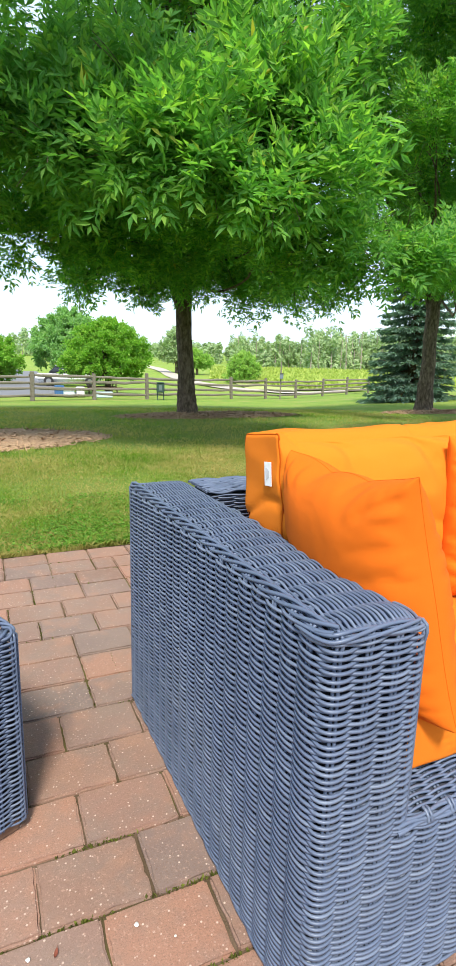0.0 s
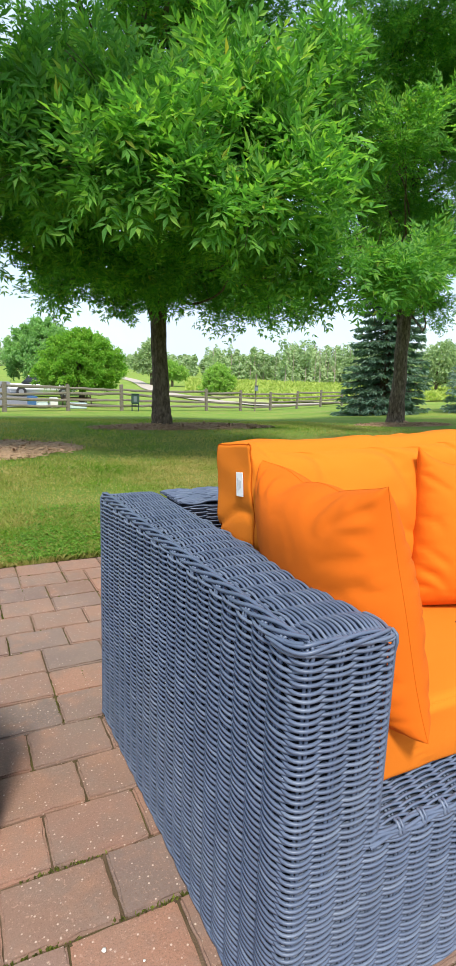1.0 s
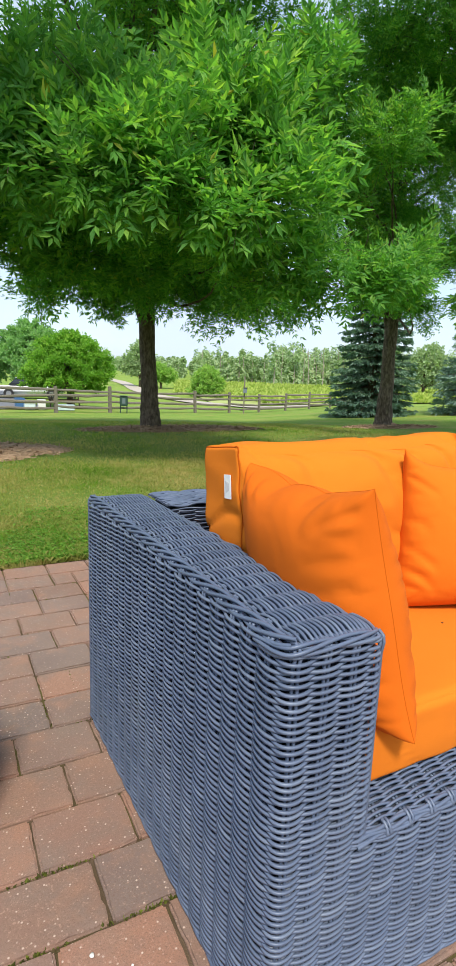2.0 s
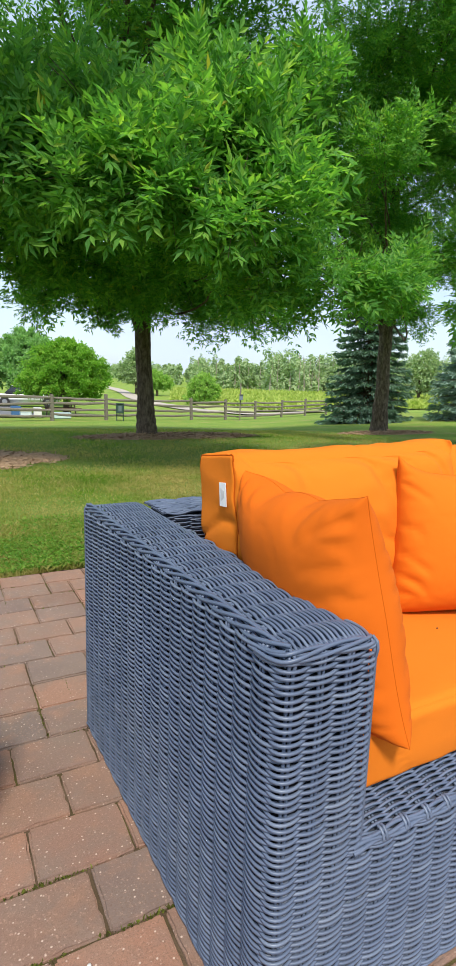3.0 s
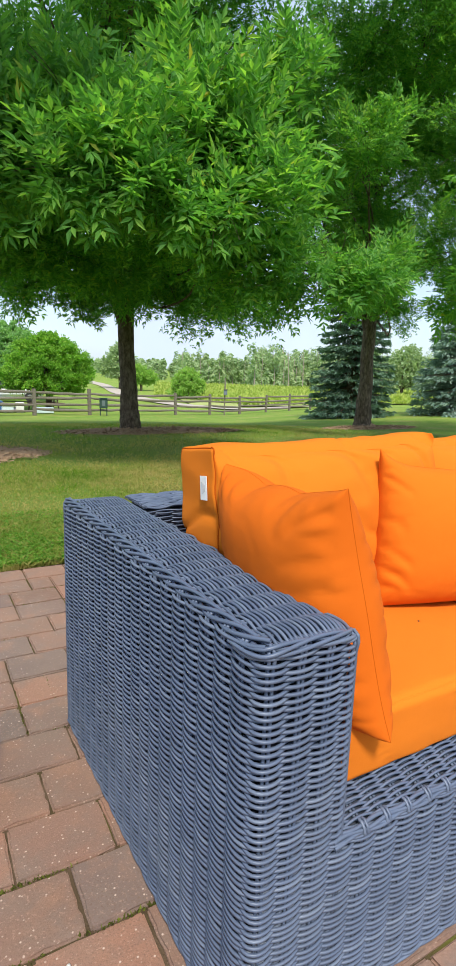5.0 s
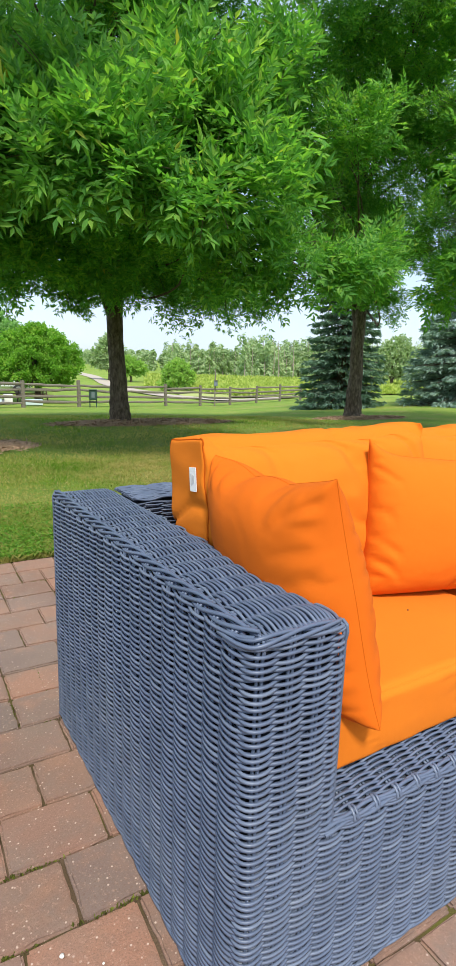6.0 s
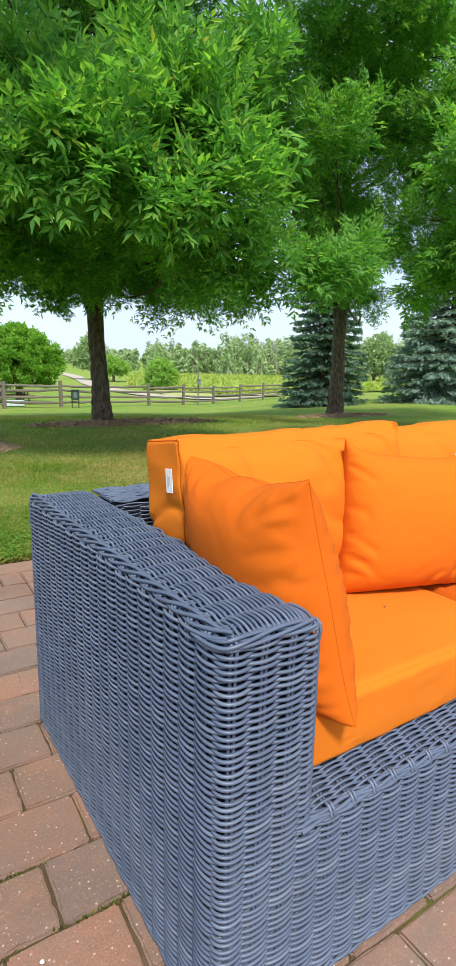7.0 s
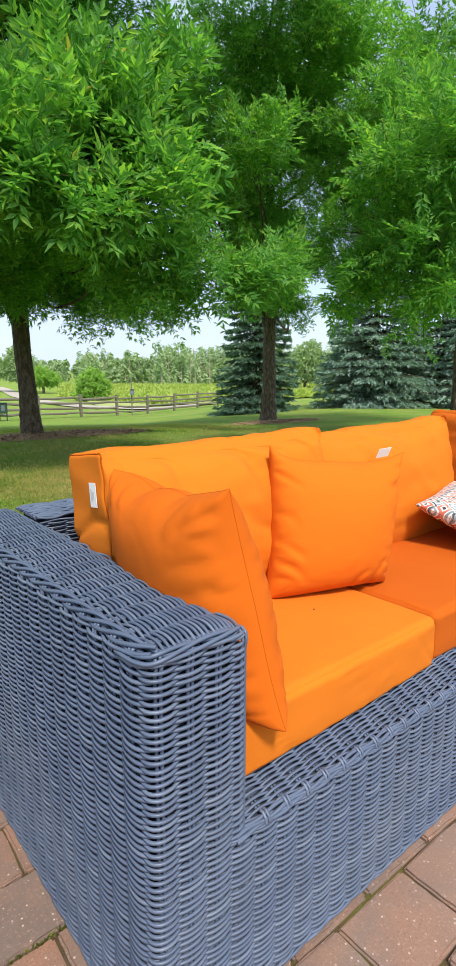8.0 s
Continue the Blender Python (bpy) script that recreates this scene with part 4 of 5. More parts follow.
def in_lobes(lobes, density, rg, squash=0.8, inner=0.4, twig=34):
    """Places in the outer part of lumpy lobes, gathered round twigs, with the way outward."""
    spots, ways = [], []
    for x, y, z, r in lobes:
        twigs = max(14, int(twig * r ** 2))
        d = rg.normal(0, 1, (twigs, 3))
        d /= np.linalg.norm(d, axis=1, keepdims=True)
        reach = r * rg.uniform(inner, 1.12, twigs)
        ends = np.array([x, y, z]) + d * reach[:, None] * (1, 1, squash)
        per = max(4, int(density * r ** 2 * min(1.0, 1.1 / r) / twigs))
        k = np.repeat(np.arange(twigs), per)
        back = rg.uniform(0, 1, len(k)) ** 1.5 * 0.55 * np.minimum(r, 1.4)
        spots.append(ends[k] - d[k] * back[:, None] + rg.normal(0, 0.07 + 0.02 * r, (len(k), 3)))
        ways.append(d[k] * 0.8)
    return np.concatenate(spots), np.concatenate(ways)


def ash_tree(name, foot, fork, near, far, high, label, seed, trunk_r=0.155, leaflet=0.125, limbs_at=()):
    rg = np.random.default_rng(seed)
    # high: lobes above the view, added to shade the foliage below them
    lobes = near + far + high
    tree = thing(name, label, "tree", pose(*foot), "ash trees on the lawn")
    foot, fork = np.array(foot, float), np.array(fork, float)
    f0 = fork - foot
    trunk = tapered([(0, 0, -0.1), (0.0, 0.0, 0.14), f0 * 0.28, f0 * 0.6, f0, f0 * 1.45 + (0.1, 0.05, 0), f0 * 2.1, f0 * 3.0 + (-0.15, 0.1, 0)], [trunk_r * 1.42, trunk_r * 1.2, trunk_r, trunk_r * 0.88, trunk_r * 0.9, trunk_r * 0.68, trunk_r * 0.48, trunk_r * 0.15], 16, 0.05, seed)
    put("trunk", *trunk, BARK, tree, "", True)
    # main limbs leaving the fork: way across, way up, thickness
    for n_, (lx, ly, up, thick) in enumerate(limbs_at):
        d = np.array([lx, ly, up])
        start = f0 * (0.90 + 0.05 * n_)
        put("limb", *tapered([start, start + d * (0.16, 0.16, 0.26), start + d * (0.5, 0.5, 0.55), start + d], [thick * 1.1, thick * 0.9, thick * 0.65, thick * 0.3], 10, 0.08, seed + 90 + n_), BARK, tree, "", True)
    for n_, (x, y, z, r) in enumerate(lobes):
        end = np.array([x, y, z]) - foot
        flat = np.hypot(*(end - f0)[:2])
        start = f0 * np.clip((end[2] - 0.45 * flat) / f0[2], 1.28, 2.3) * rg.uniform(0.97, 1.06)
        if n_ >= len(near) + len(far):
            start = f0 * 2.7
        mid = start * 0.5 + end * 0.5 + rg.normal(0, 0.16, 3) * np.linalg.norm(end - start) * 0.5 + np.array([0, 0, 0.15 + 0.06 * np.linalg.norm(end - start)]) * (1 if end[2] < f0[2] * 2 else 0.3)
        br = 0.010 + 0.010 * r
        curve = [start * (1 - f) ** 2 + (2 * mid - 0.5 * (start + end)) * 2 * f * (1 - f) + end * f * f for f in np.linspace(0, 1, 7)]
        curve = [p + (rg.normal(0, 0.03, 3) if 0 < k < 6 else 0) for k, p in enumerate(curve)]
        limbs = [tapered(curve, [br * (1.9 - 1.55 * f) for f in np.linspace(0, 1, 7)], 7, 0.3, seed + n_)]
        for _ in range(7):
            d = rg.normal(0, 1, 3)
            tip = end + d / np.linalg.norm(d) * r * 0.9
            limbs.append(tapered([mid * 0.35 + end * 0.65, (end + tip) / 2 + (0, 0, 0.06), tip], [br * 0.4, br * 0.2, 0.003], 5, 0.3, seed + n_))
        put("branch", *merge(*limbs), BARK, tree, "", True)
    pieces = []
    small, large = [l for l in far if l[3] < 0.95], [l for l in far if l[3] >= 0.95]
    for some, density, size, pairs in ((near, 740, leaflet, 3), (small, 1450, leaflet * 0.74, 2), (large, 1000, leaflet * 0.9, 2), (high, 620, leaflet * 2.2, 1)):
        if not some:
            continue
        spots, ways = in_lobes(some, density, rg)
        pieces.append(compound_leaves(spots - foot, ways, rg, leaflet=size, rachis=size * (1.9 if pairs == 3 else 1.3), pairs=pairs))
    v, f = merge(*pieces)
    put("crown", v, f, ASH, tree, "dense bright green compound ash leaves", kind="stuff")
    return tree


ash_tree("ash_tree", (3.32, 9.32, 0.0), (3.22, 9.32, 1.99),
         [(1.5, 4.6, 2.95, 0.65), (2.3, 4.4, 3.0, 0.62), (0.9, 5.1, 3.1, 0.68), (1.2, 4.9, 3.25, 0.72), (1.9, 4.6, 3.25, 0.76), (2.6, 4.4, 3.2, 0.62), (0.4, 5.5, 3.3, 0.75),
          (1.5, 5.4, 3.6, 0.72), (2.3, 5.1, 3.7, 0.78), (3.0, 4.7, 3.75, 0.52), (3.3, 4.5, 4.0, 0.42), (2.7, 4.9, 3.05, 0.5), (1.6, 4.3, 2.6, 0.5), (2.2, 4.1, 2.55, 0.5), (2.75, 4.1, 2.65, 0.45), (1.0, 4.6, 2.65, 0.5), (0.4, 5.0, 2.75, 0.5), (2.0, 5.6, 2.9, 0.6), (1.0, 6.2, 2.95, 0.68)],
         [(3.47, 4.60, 2.27, 0.55), (3.91, 4.43, 2.16, 0.46), (4.35, 4.34, 2.23, 0.45), (3.03, 4.78, 2.22, 0.46), (4.71, 4.6, 2.36, 0.43), (3.56, 4.78, 1.92, 0.38), (2.95, 5.04, 1.95, 0.36), (4.09, 4.6, 1.92, 0.34), (2.55, 5.0, 2.28, 0.40),
          (0.3, 7.4, 2.55, 0.65), (1.2, 7.1, 2.45, 0.65), (2.0, 7.3, 2.5, 0.65), (2.9, 7.0, 2.45, 0.65), (3.8, 7.2, 2.5, 0.6), (2.6, 8.6, 2.7, 0.8), (1.6, 6.6, 2.7, 0.6), (2.5, 6.3, 2.75, 0.6), (-0.3, 7.8, 2.7, 0.7), (1.3, 7.8, 3.0, 1.0), (0.6, 7.9, 3.5, 1.0), (0.9, 8.8, 3.9, 1.2), (-0.2, 8.4, 4.4, 1.2), (2.6, 7.5, 2.8, 0.9), (3.5, 7.6, 2.9, 0.9), (3.6, 7.2, 3.3, 0.9), (1.5, 8.9, 2.6, 0.5), (2.2, 8.3, 2.3, 0.4), (4.5, 7.9, 2.4, 0.5), (1.3, 8.8, 2.25, 0.5), (2.1, 8.4, 2.05, 0.4), (3.6, 7.7, 2.0, 0.5), (4.4, 7.8, 2.05, 0.5), (2.9, 8.3, 2.2, 0.4), (5.0, 7.4, 2.1, 0.45),
          (3.3, 9.0, 6.4, 1.25), (2.6, 9.3, 2.6, 0.6), (4.3, 9.3, 2.6, 0.6), (3.5, 9.1, 2.75, 0.65), (5.1, 9.2, 2.5, 0.65), (1.7, 9.2, 2.55, 0.6),
          (3.1, 8.9, 4.8, 1.6), (1.7, 9.3, 5.5, 1.8), (3.9, 8.5, 6.5, 1.8), (3.0, 8.9, 8.1, 2.4)],
         # unseen upper lobes, added to darken the crown's far side
         [(0.2, 5.6, 8.3, 1.7), (2.6, 5.4, 8.4, 1.8), (4.4, 5.8, 8.6, 1.4), (3.6, 7.4, 9.8, 2.0), (-1.2, 7.0, 8.4, 1.6)],
         "broad green ash tree with a dark trunk, boughs hanging low", 21, 0.162, 0.125, ((-1.3, 0.3, 2.4, 0.095), (0.9, -0.5, 2.5, 0.06), (-0.6, -0.9, 2.3, 0.06)))
ash_tree("ash_tree", (9.77, 9.93, 0.0), (9.75, 9.93, 2.26),
         [(6.1, 6.5, 4.6, 0.85), (5.9, 7.3, 4.7, 0.6), (5.4, 5.3, 2.55, 0.48), (6.5, 6.5, 2.9, 0.5), (6.2, 6.4, 2.6, 0.4)],
         [(6.8, 8.8, 4.3, 1.1), (7.6, 9.2, 3.7, 0.8), (8.6, 9.0, 4.5, 1.0), (7.0, 9.6, 6.2, 1.4), (9.2, 8.8, 3.5, 0.7), (6.0, 8.2, 5.6, 1.0), (8.1, 9.4, 7.7, 1.5), (7.7, 9.7, 5.0, 0.8), (7.9, 6.9, 7.3, 1.3), (8.4, 7.9, 5.5, 0.8), (8.0, 8.1, 9.6, 2.2), (5.6, 9.2, 6.6, 1.6), (5.0, 8.8, 5.0, 1.1), (7.0, 7.8, 6.9, 1.2), (9.9, 9.0, 2.7, 0.55), (10.3, 8.3, 3.6, 0.8), (10.4, 7.4, 4.2, 0.8), (9.3, 9.6, 3.4, 0.7), (9.8, 10.6, 4.0, 1.2), (10.6, 10.4, 5.0, 1.3), (9.6, 10.8, 6.0, 1.5), (8.6, 10.4, 5.0, 1.2), (10.9, 9.4, 6.6, 1.5)]
         + [(9.7, 9.8, 4.6, 1.2), (9.5, 9.6, 3.0, 0.65), (9.6, 8.6, 8.6, 1.6), (8.2, 9.0, 6.6, 1.3), (10.4, 7.8, 6.2, 1.2), (10.4, 9.8, 3.1, 0.65), (8.9, 9.2, 2.9, 0.55), (9.9, 10.7, 3.2, 0.8), (9.0, 9.4, 6.0, 1.4), (10.3, 9.0, 7.6, 1.6)],
         # unseen lobes, added so the gap between the two crowns falls dark
         [(10.6, 8.0, 11.2, 2.0), (5.8, 6.2, 8.6, 1.3), (7.0, 6.6, 9.0, 1.2)],
         "tall green ash tree with a slim leaning trunk", 22, 0.18, 0.105, ((-1.0, 0.6, 2.6, 0.07), (0.9, -0.6, 2.4, 0.07)))
ash_tree("ash_tree", (10.1, 4.92, 0.0), (10.0, 4.92, 2.0),
         [(5.9, 3.1, 3.6, 0.7), (6.2, 2.7, 3.5, 0.7), (5.8, 3.8, 3.6, 0.6), (6.3, 4.0, 2.7, 0.85), (6.1, 3.4, 2.8, 0.8), (6.5, 4.5, 2.4, 0.6), (6.5, 3.4, 2.3, 0.7), (6.9, 3.9, 2.0, 0.6), (6.7, 5.1, 2.3, 0.45), (6.8, 4.2, 3.7, 0.8), (7.0, 3.2, 3.5, 0.75), (7.5, 3.0, 4.3, 0.8), (7.4, 4.6, 4.8, 0.8), (7.9, 2.6, 5.0, 0.8)],
         [(8.3, 4.6, 3.4, 1.0), (8.4, 4.9, 5.2, 1.4), (8.6, 3.6, 3.0, 0.9), (10.2, 5.6, 4.6, 1.2), (8.9, 7.2, 6.8, 1.4), (8.5, 6.2, 5.2, 1.0), (8.3, 6.6, 3.7, 0.6), (8.9, 5.5, 6.5, 1.3), (9.4, 5.6, 5.0, 1.1), (9.6, 4.8, 6.6, 1.0), (8.8, 7.3, 4.6, 0.9), (8.5, 7.4, 3.4, 0.6), (9.2, 7.8, 5.6, 0.9), (8.9, 6.6, 4.2, 0.7), (8.9, 8.2, 6.8, 1.2)],
         # more unseen lobes, added overhead for shade
         [(11.0, 4.6, 9.8, 2.0), (10.6, 3.2, 8.6, 1.6)],
         "leafy ash tree reaching over the lawn beside the sofa", 23, 0.155, 0.104)
ash_tree("ash_tree", (-1.3, 6.8, 0.0), (-1.25, 6.8, 2.1),
         [(-0.7, 5.5, 2.5, 0.6), (-0.5, 5.5, 3.3, 1.0)],
         [(-0.9, 6.5, 2.9, 1.1), (-2.2, 6.2, 3.5, 1.6), (-1.3, 7.0, 5.5, 2.0)],
         # unseen boughs reaching towards the camera, added to shade the left foliage
         [(-1.6, 5.4, 7.6, 1.6), (-0.9, 3.9, 7.6, 1.1), (-1.6, 2.5, 7.4, 1.1), (-0.6, 2.3, 7.6, 1.0)],
         "ash tree in a mulched bed at the lawn's edge", 24)


def spruce(foot, height, spread, label, seed, needles=None, thick=1.0):
    rg = np.random.default_rng(seed)
    x0, y0 = foot
    tree = thing("blue_spruce", label, "spruce tree", pose(x0, y0, float(ground_z(x0, y0))), "blue spruces beyond the lawn")
    put("trunk", *tapered([(0, 0, -0.1), (0, 0, height * 0.5), (0, 0, height)], [0.2, 0.12, 0.015], 9, 0.1, seed), BARK, tree, "", True)
    boughs, base, way, size = [], [], [], []
    tiers = int(height / 0.33)
    for t in range(tiers):
        f = t / tiers
        z = 0.25 + f * (height - 0.4)
        reach = spread * (1 - f) ** 0.85 + 0.12
        count = max(6, int(21 * (1 - f) + 5))
        for k in range(count):
            q = rg.uniform(0, 6.283)
            r = reach * rg.uniform(0.78, 1.12)
            d = np.array([math.cos(q), math.sin(q), 0])
            sag = 0.16 + 0.22 * (1 - f)
            s = np.linspace(0.12, 1, 10)
            line = d * (r * s)[:, None] + np.array([0, 0, 1.0]) * (z + 0.10 * r - sag * r * s ** 1.3 + 0.14 * r * s ** 4)[:, None]
            boughs.append(tapered(line[[0, 4, 9]], [0.025, 0.014, 0.005], 4, 0.0, seed))
            m = int((20 + 29 * r) * thick)
            u = rg.uniform(0.15, 1, m) ** 0.7
            p = np.stack([np.interp(u, s, line[:, c]) for c in range(3)], 1)
            sd = np.array([-d[1], d[0], 0])
            fan = rg.uniform(-1, 1, m)
            p = p + sd * (fan * 0.28 * r * (0.35 + 0.65 * (1 - u)))[:, None] + rg.normal(0, 0.02, (m, 3)) - np.array([0, 0, 1.0]) * (np.abs(fan) * 0.08 * r)[:, None]
            base.append(p)
            way.append(d * 0.9 + sd * fan[:, None] * 0.8 + np.c_[np.zeros((m, 2)), rg.uniform(-0.55, 0.25, m)])
            size.append(rg.uniform(0.14, 0.28, m))
    put("bough_work", *merge(*boughs), BARK, tree, "", True, "stuff")
    base, way, size = np.concatenate(base), np.concatenate(way), np.concatenate(size)
    way /= np.linalg.norm(way, axis=1, keepdims=True)
    rolled = rg.normal(0, 0.28, way.shape) + (0, 0, 1.0)
    a1 = leaf_quads(base, way, rolled, size, size * 0.36, 0.4)
    jit = way + rg.normal(0, 0.35, way.shape)
    jit /= np.linalg.norm(jit, axis=1, keepdims=True)
    b1 = leaf_quads(base + way * 0.04, jit, rg.normal(0, 0.5, way.shape) + (0, 0, 0.8), size * 0.8, size * 0.28, 0.3)
    put("crown", *merge(a1, b1), needles or NEEDLE, tree, "layered silvery blue-green needle sprays", kind="stuff")


spruce(along(42.8, 25.5), 9.0, 1.85, "dense dark green spruce tree behind an ash trunk", 31, DARK_NEEDLE)
spruce(along(54.4, 26.5), 9.5, 2.75, "wide blue spruce tree at the lawn's end", 32)
spruce(along(60.5, 29.0), 9.0, 2.8, "blue spruce tree beside its like", 33, None, 0.6)
spruce(along(65.0, 27.0), 9.0, 2.8, "blue spruce tree beside its like", 34, None, 0.6)


def clump_leaves(spots, ways, rg, size):
    n = len(spots)
    d = ways + rg.normal(0, 0.6, (n, 3))
    d /= np.linalg.norm(d, axis=1, keepdims=True)
    return leaf_quads(spots, d, rg.normal(0, 1, (n, 3)) + (0, 0, 0.8), size * rg.uniform(0.6, 1.3, n), size * 0.62 * rg.uniform(0.7, 1.2, n), 0.2)


def round_tree(name, az, r, lobes, label, seed, leaf=0.17, density=1700, material=None, trunk=0.16):
    """A yard tree: short trunk, a few limbs, a lobed crown; lobes are given from its foot, x across the view."""
    rg = np.random.default_rng(seed)
    x0, y0 = along(az, r)
    tree = thing(name, label, "tree", pose(x0, y0, float(ground_z(x0, y0)), 0, 0, -az), "trees beyond the fence")
    top = max(l[2] for l in lobes)
    put("trunk", *tapered([(0, 0, -0.1), (0, 0, top * 0.45), (0.1, 0, top)], [trunk * 1.2, trunk, trunk * 0.3], 8, 0.1, seed), BARK, tree, "", True)
    for n_, l in enumerate(lobes):
        put("branch", *tapered([(0, 0, top * 0.25), ((l[0]) * 0.4, l[1] * 0.4, l[2] * 0.7), l[:3]], [trunk * 0.5, trunk * 0.35, 0.02], 5, 0.2, seed + n_), BARK, tree, "", True)
    spots, ways = in_lobes(lobes, density, rg, 0.85, 0.72)
    put("crown", *clump_leaves(spots, ways, rg, leaf), material or MAPLE, tree, "rounded yellow-green crown", kind="stuff")


def puffs(wide, base, top, count, seed, size=0.6):
    """Leafy puffs over an egg-shaped crown."""
    rg = np.random.default_rng(seed)
    out = [(0.0, 0.0, (base + top) / 2, wide * 0.62)]
    for k in range(count):
        f = (k + 0.5) / count
        q = k * 2.39996 + rg.normal(0, 0.2)
        ring = wide * math.sin(math.pi * min(1.0, 0.16 + 0.84 * f ** 0.85)) ** 0.7 * rg.uniform(0.78, 0.95)
        out.append((ring * math.cos(q), ring * math.sin(q), top - size * 0.5 - (top - base - size * 0.7) * (1 - f), size * rg.uniform(0.8, 1.25)))
    return out


round_tree("maple_tree", 12.7, 33.0, puffs(2.15, 1.1, 4.15, 34, 1) + [(-1.8, -0.3, 1.75, 0.85), (-2.2, 0.0, 1.55, 0.6)], "rounded bright green maple behind the rail fence", 41, 0.15, 2400)
round_tree("maple_tree", 9.2, 46.0, puffs(2.7, 1.2, 5.7, 34, 2, 0.8), "taller dull green maple behind a brighter one", 42, 0.2, 1500, OLD_MAPLE)
round_tree("maple_tree", 2.2, 44.0, puffs(1.8, 0.5, 3.5, 26, 3), "dark green maple beside the parking lot", 43, 0.18, 1600)
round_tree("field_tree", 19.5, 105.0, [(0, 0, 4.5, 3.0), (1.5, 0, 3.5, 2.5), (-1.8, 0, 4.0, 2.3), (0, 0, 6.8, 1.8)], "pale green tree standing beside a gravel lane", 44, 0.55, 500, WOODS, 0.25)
round_tree("field_tree", 26.3, 72.0, puffs(1.9, 0.2, 3.9, 26, 5, 0.7), "small rounded tree in the yellow field", 45, 0.26, 1000, FIELD_LEAF, 0.2)
round_tree("field_tree", 21.6, 100.0, [(0, 0, 3.0, 1.8), (1.2, 0, 2.4, 1.6), (-1.0, 0, 2.2, 1.5)], "small yellow-green tree by the far lane", 46, 0.4, 700, FIELD_LEAF, 0.2)
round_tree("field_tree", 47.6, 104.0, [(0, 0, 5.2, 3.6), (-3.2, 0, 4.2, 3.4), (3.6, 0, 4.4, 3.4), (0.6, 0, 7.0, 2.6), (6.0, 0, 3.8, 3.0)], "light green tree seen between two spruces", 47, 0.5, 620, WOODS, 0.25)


def far_woods():
    """One belt of mixed trees across the far side of the fields."""
    rg = np.random.default_rng(51)
    pieces, stems = [], []
    for az, r, h, count in ((-6, 230, 12, 22), (6, 260, 12, 22), (16, 300, 8, 32), (24, 210, 7, 60), (31, 160, 8.8, 84), (38, 138, 10.2, 84), (46, 138, 10, 36), (56, 140, 12, 14), (65, 140, 12, 8), (-2, 430, 9, 40), (12, 450, 9, 50), (24, 430, 9, 60), (36, 400, 9, 50)):
        for _ in range(int(count * 0.75)):
            a1, r1 = az + rg.uniform(-5.5, 5.5), r * rg.uniform(0.97, 1.22)
            x, y = along(a1, r1)
            z, hh = float(ground_z(x, y)), h * rg.uniform(0.7, 1.15)
            w = hh * rg.uniform(0.16, 0.27)
            lobes = [(x + rg.normal(0, w * 0.5), y + rg.normal(0, w * 0.5), z + hh * f, w * rg.uniform(0.6, 1.0) * (1.15 - 0.6 * f)) for f in (0.12, 0.3, 0.48, 0.66, 0.84)]
            leaf = 0.0054 * r
            spots, ways = in_lobes(lobes, 24 / leaf ** 2, rg, 1.4, 0.7, 7 / leaf ** 2)
            out = ways + (0, 0, 0.35) + rg.normal(0, 0.22, ways.shape)
            hang = np.cross(out, rg.normal(0, 1, ways.shape))
            hang /= np.linalg.norm(hang, axis=1, keepdims=True)
            n = len(spots)
            pieces.append(leaf_quads(spots, hang, out, leaf * rg.uniform(0.6, 1.2, n), leaf * 0.7 * rg.uniform(0.7, 1.2, n), 0.15))
            stems.append(tapered([(x, y, z - 0.3), (x, y, z + hh * 0.9)], [0.22, 0.05], 4))
    woods = thing("far_woods", "hazy mixed woodland belt beyond the fields", "woodland")
    tagged(woods, kind="stuff")
    # no air is modelled; the belt's haze lies in its leaf colour
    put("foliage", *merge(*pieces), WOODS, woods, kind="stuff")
    pale = plain("pale_stem", (0.36, 0.31, 0.26), 0.9)
    put("stems", *merge(*stems), pale, woods, kind="stuff")
    # bare pale trunks standing out of the belt
    bare = []
    for _ in range(9):
        x, y = along(rg.uniform(33, 38), rg.uniform(134, 146))
        z = float(ground_z(x, y))
        bare.append(tapered([(x, y, z), (x + rg.normal(0, 0.3), y, z + rg.uniform(7, 9.5))], [0.15, 0.05], 4))
    put("bare_trunks", *merge(*bare), pale, woods, kind="stuff")


far_woods()


def crop_field():
    rg = np.random.default_rng(52)
    n = 42000
    az, r = rg.uniform(23, 62, n), np.sqrt(rg.uniform(57 ** 2, 129 ** 2, n))
    keep = r > 57 + (33 - az).clip(0, 20) * 2.4
    az, r = az[keep], r[keep]
    r = np.round(r / 2.4) * 2.4 + rg.normal(0, 0.28, len(r))
    x, y = -0.38 + r * np.sin(np.radians(az)), -0.52 + r * np.cos(np.radians(az))
    z = ground_z(x, y)
    base = np.stack([x, y, z + rg.uniform(0.0, 0.7, len(x))], 1)
    ob = put("crop_rows", *clump_leaves(base, np.broadcast_to((0, 0, 0.9), base.shape), rg, 0.6), CROP)
    tagged(ob, "rows of sunlit yellow-green crop in the field", "crop", kind="stuff")


crop_field()


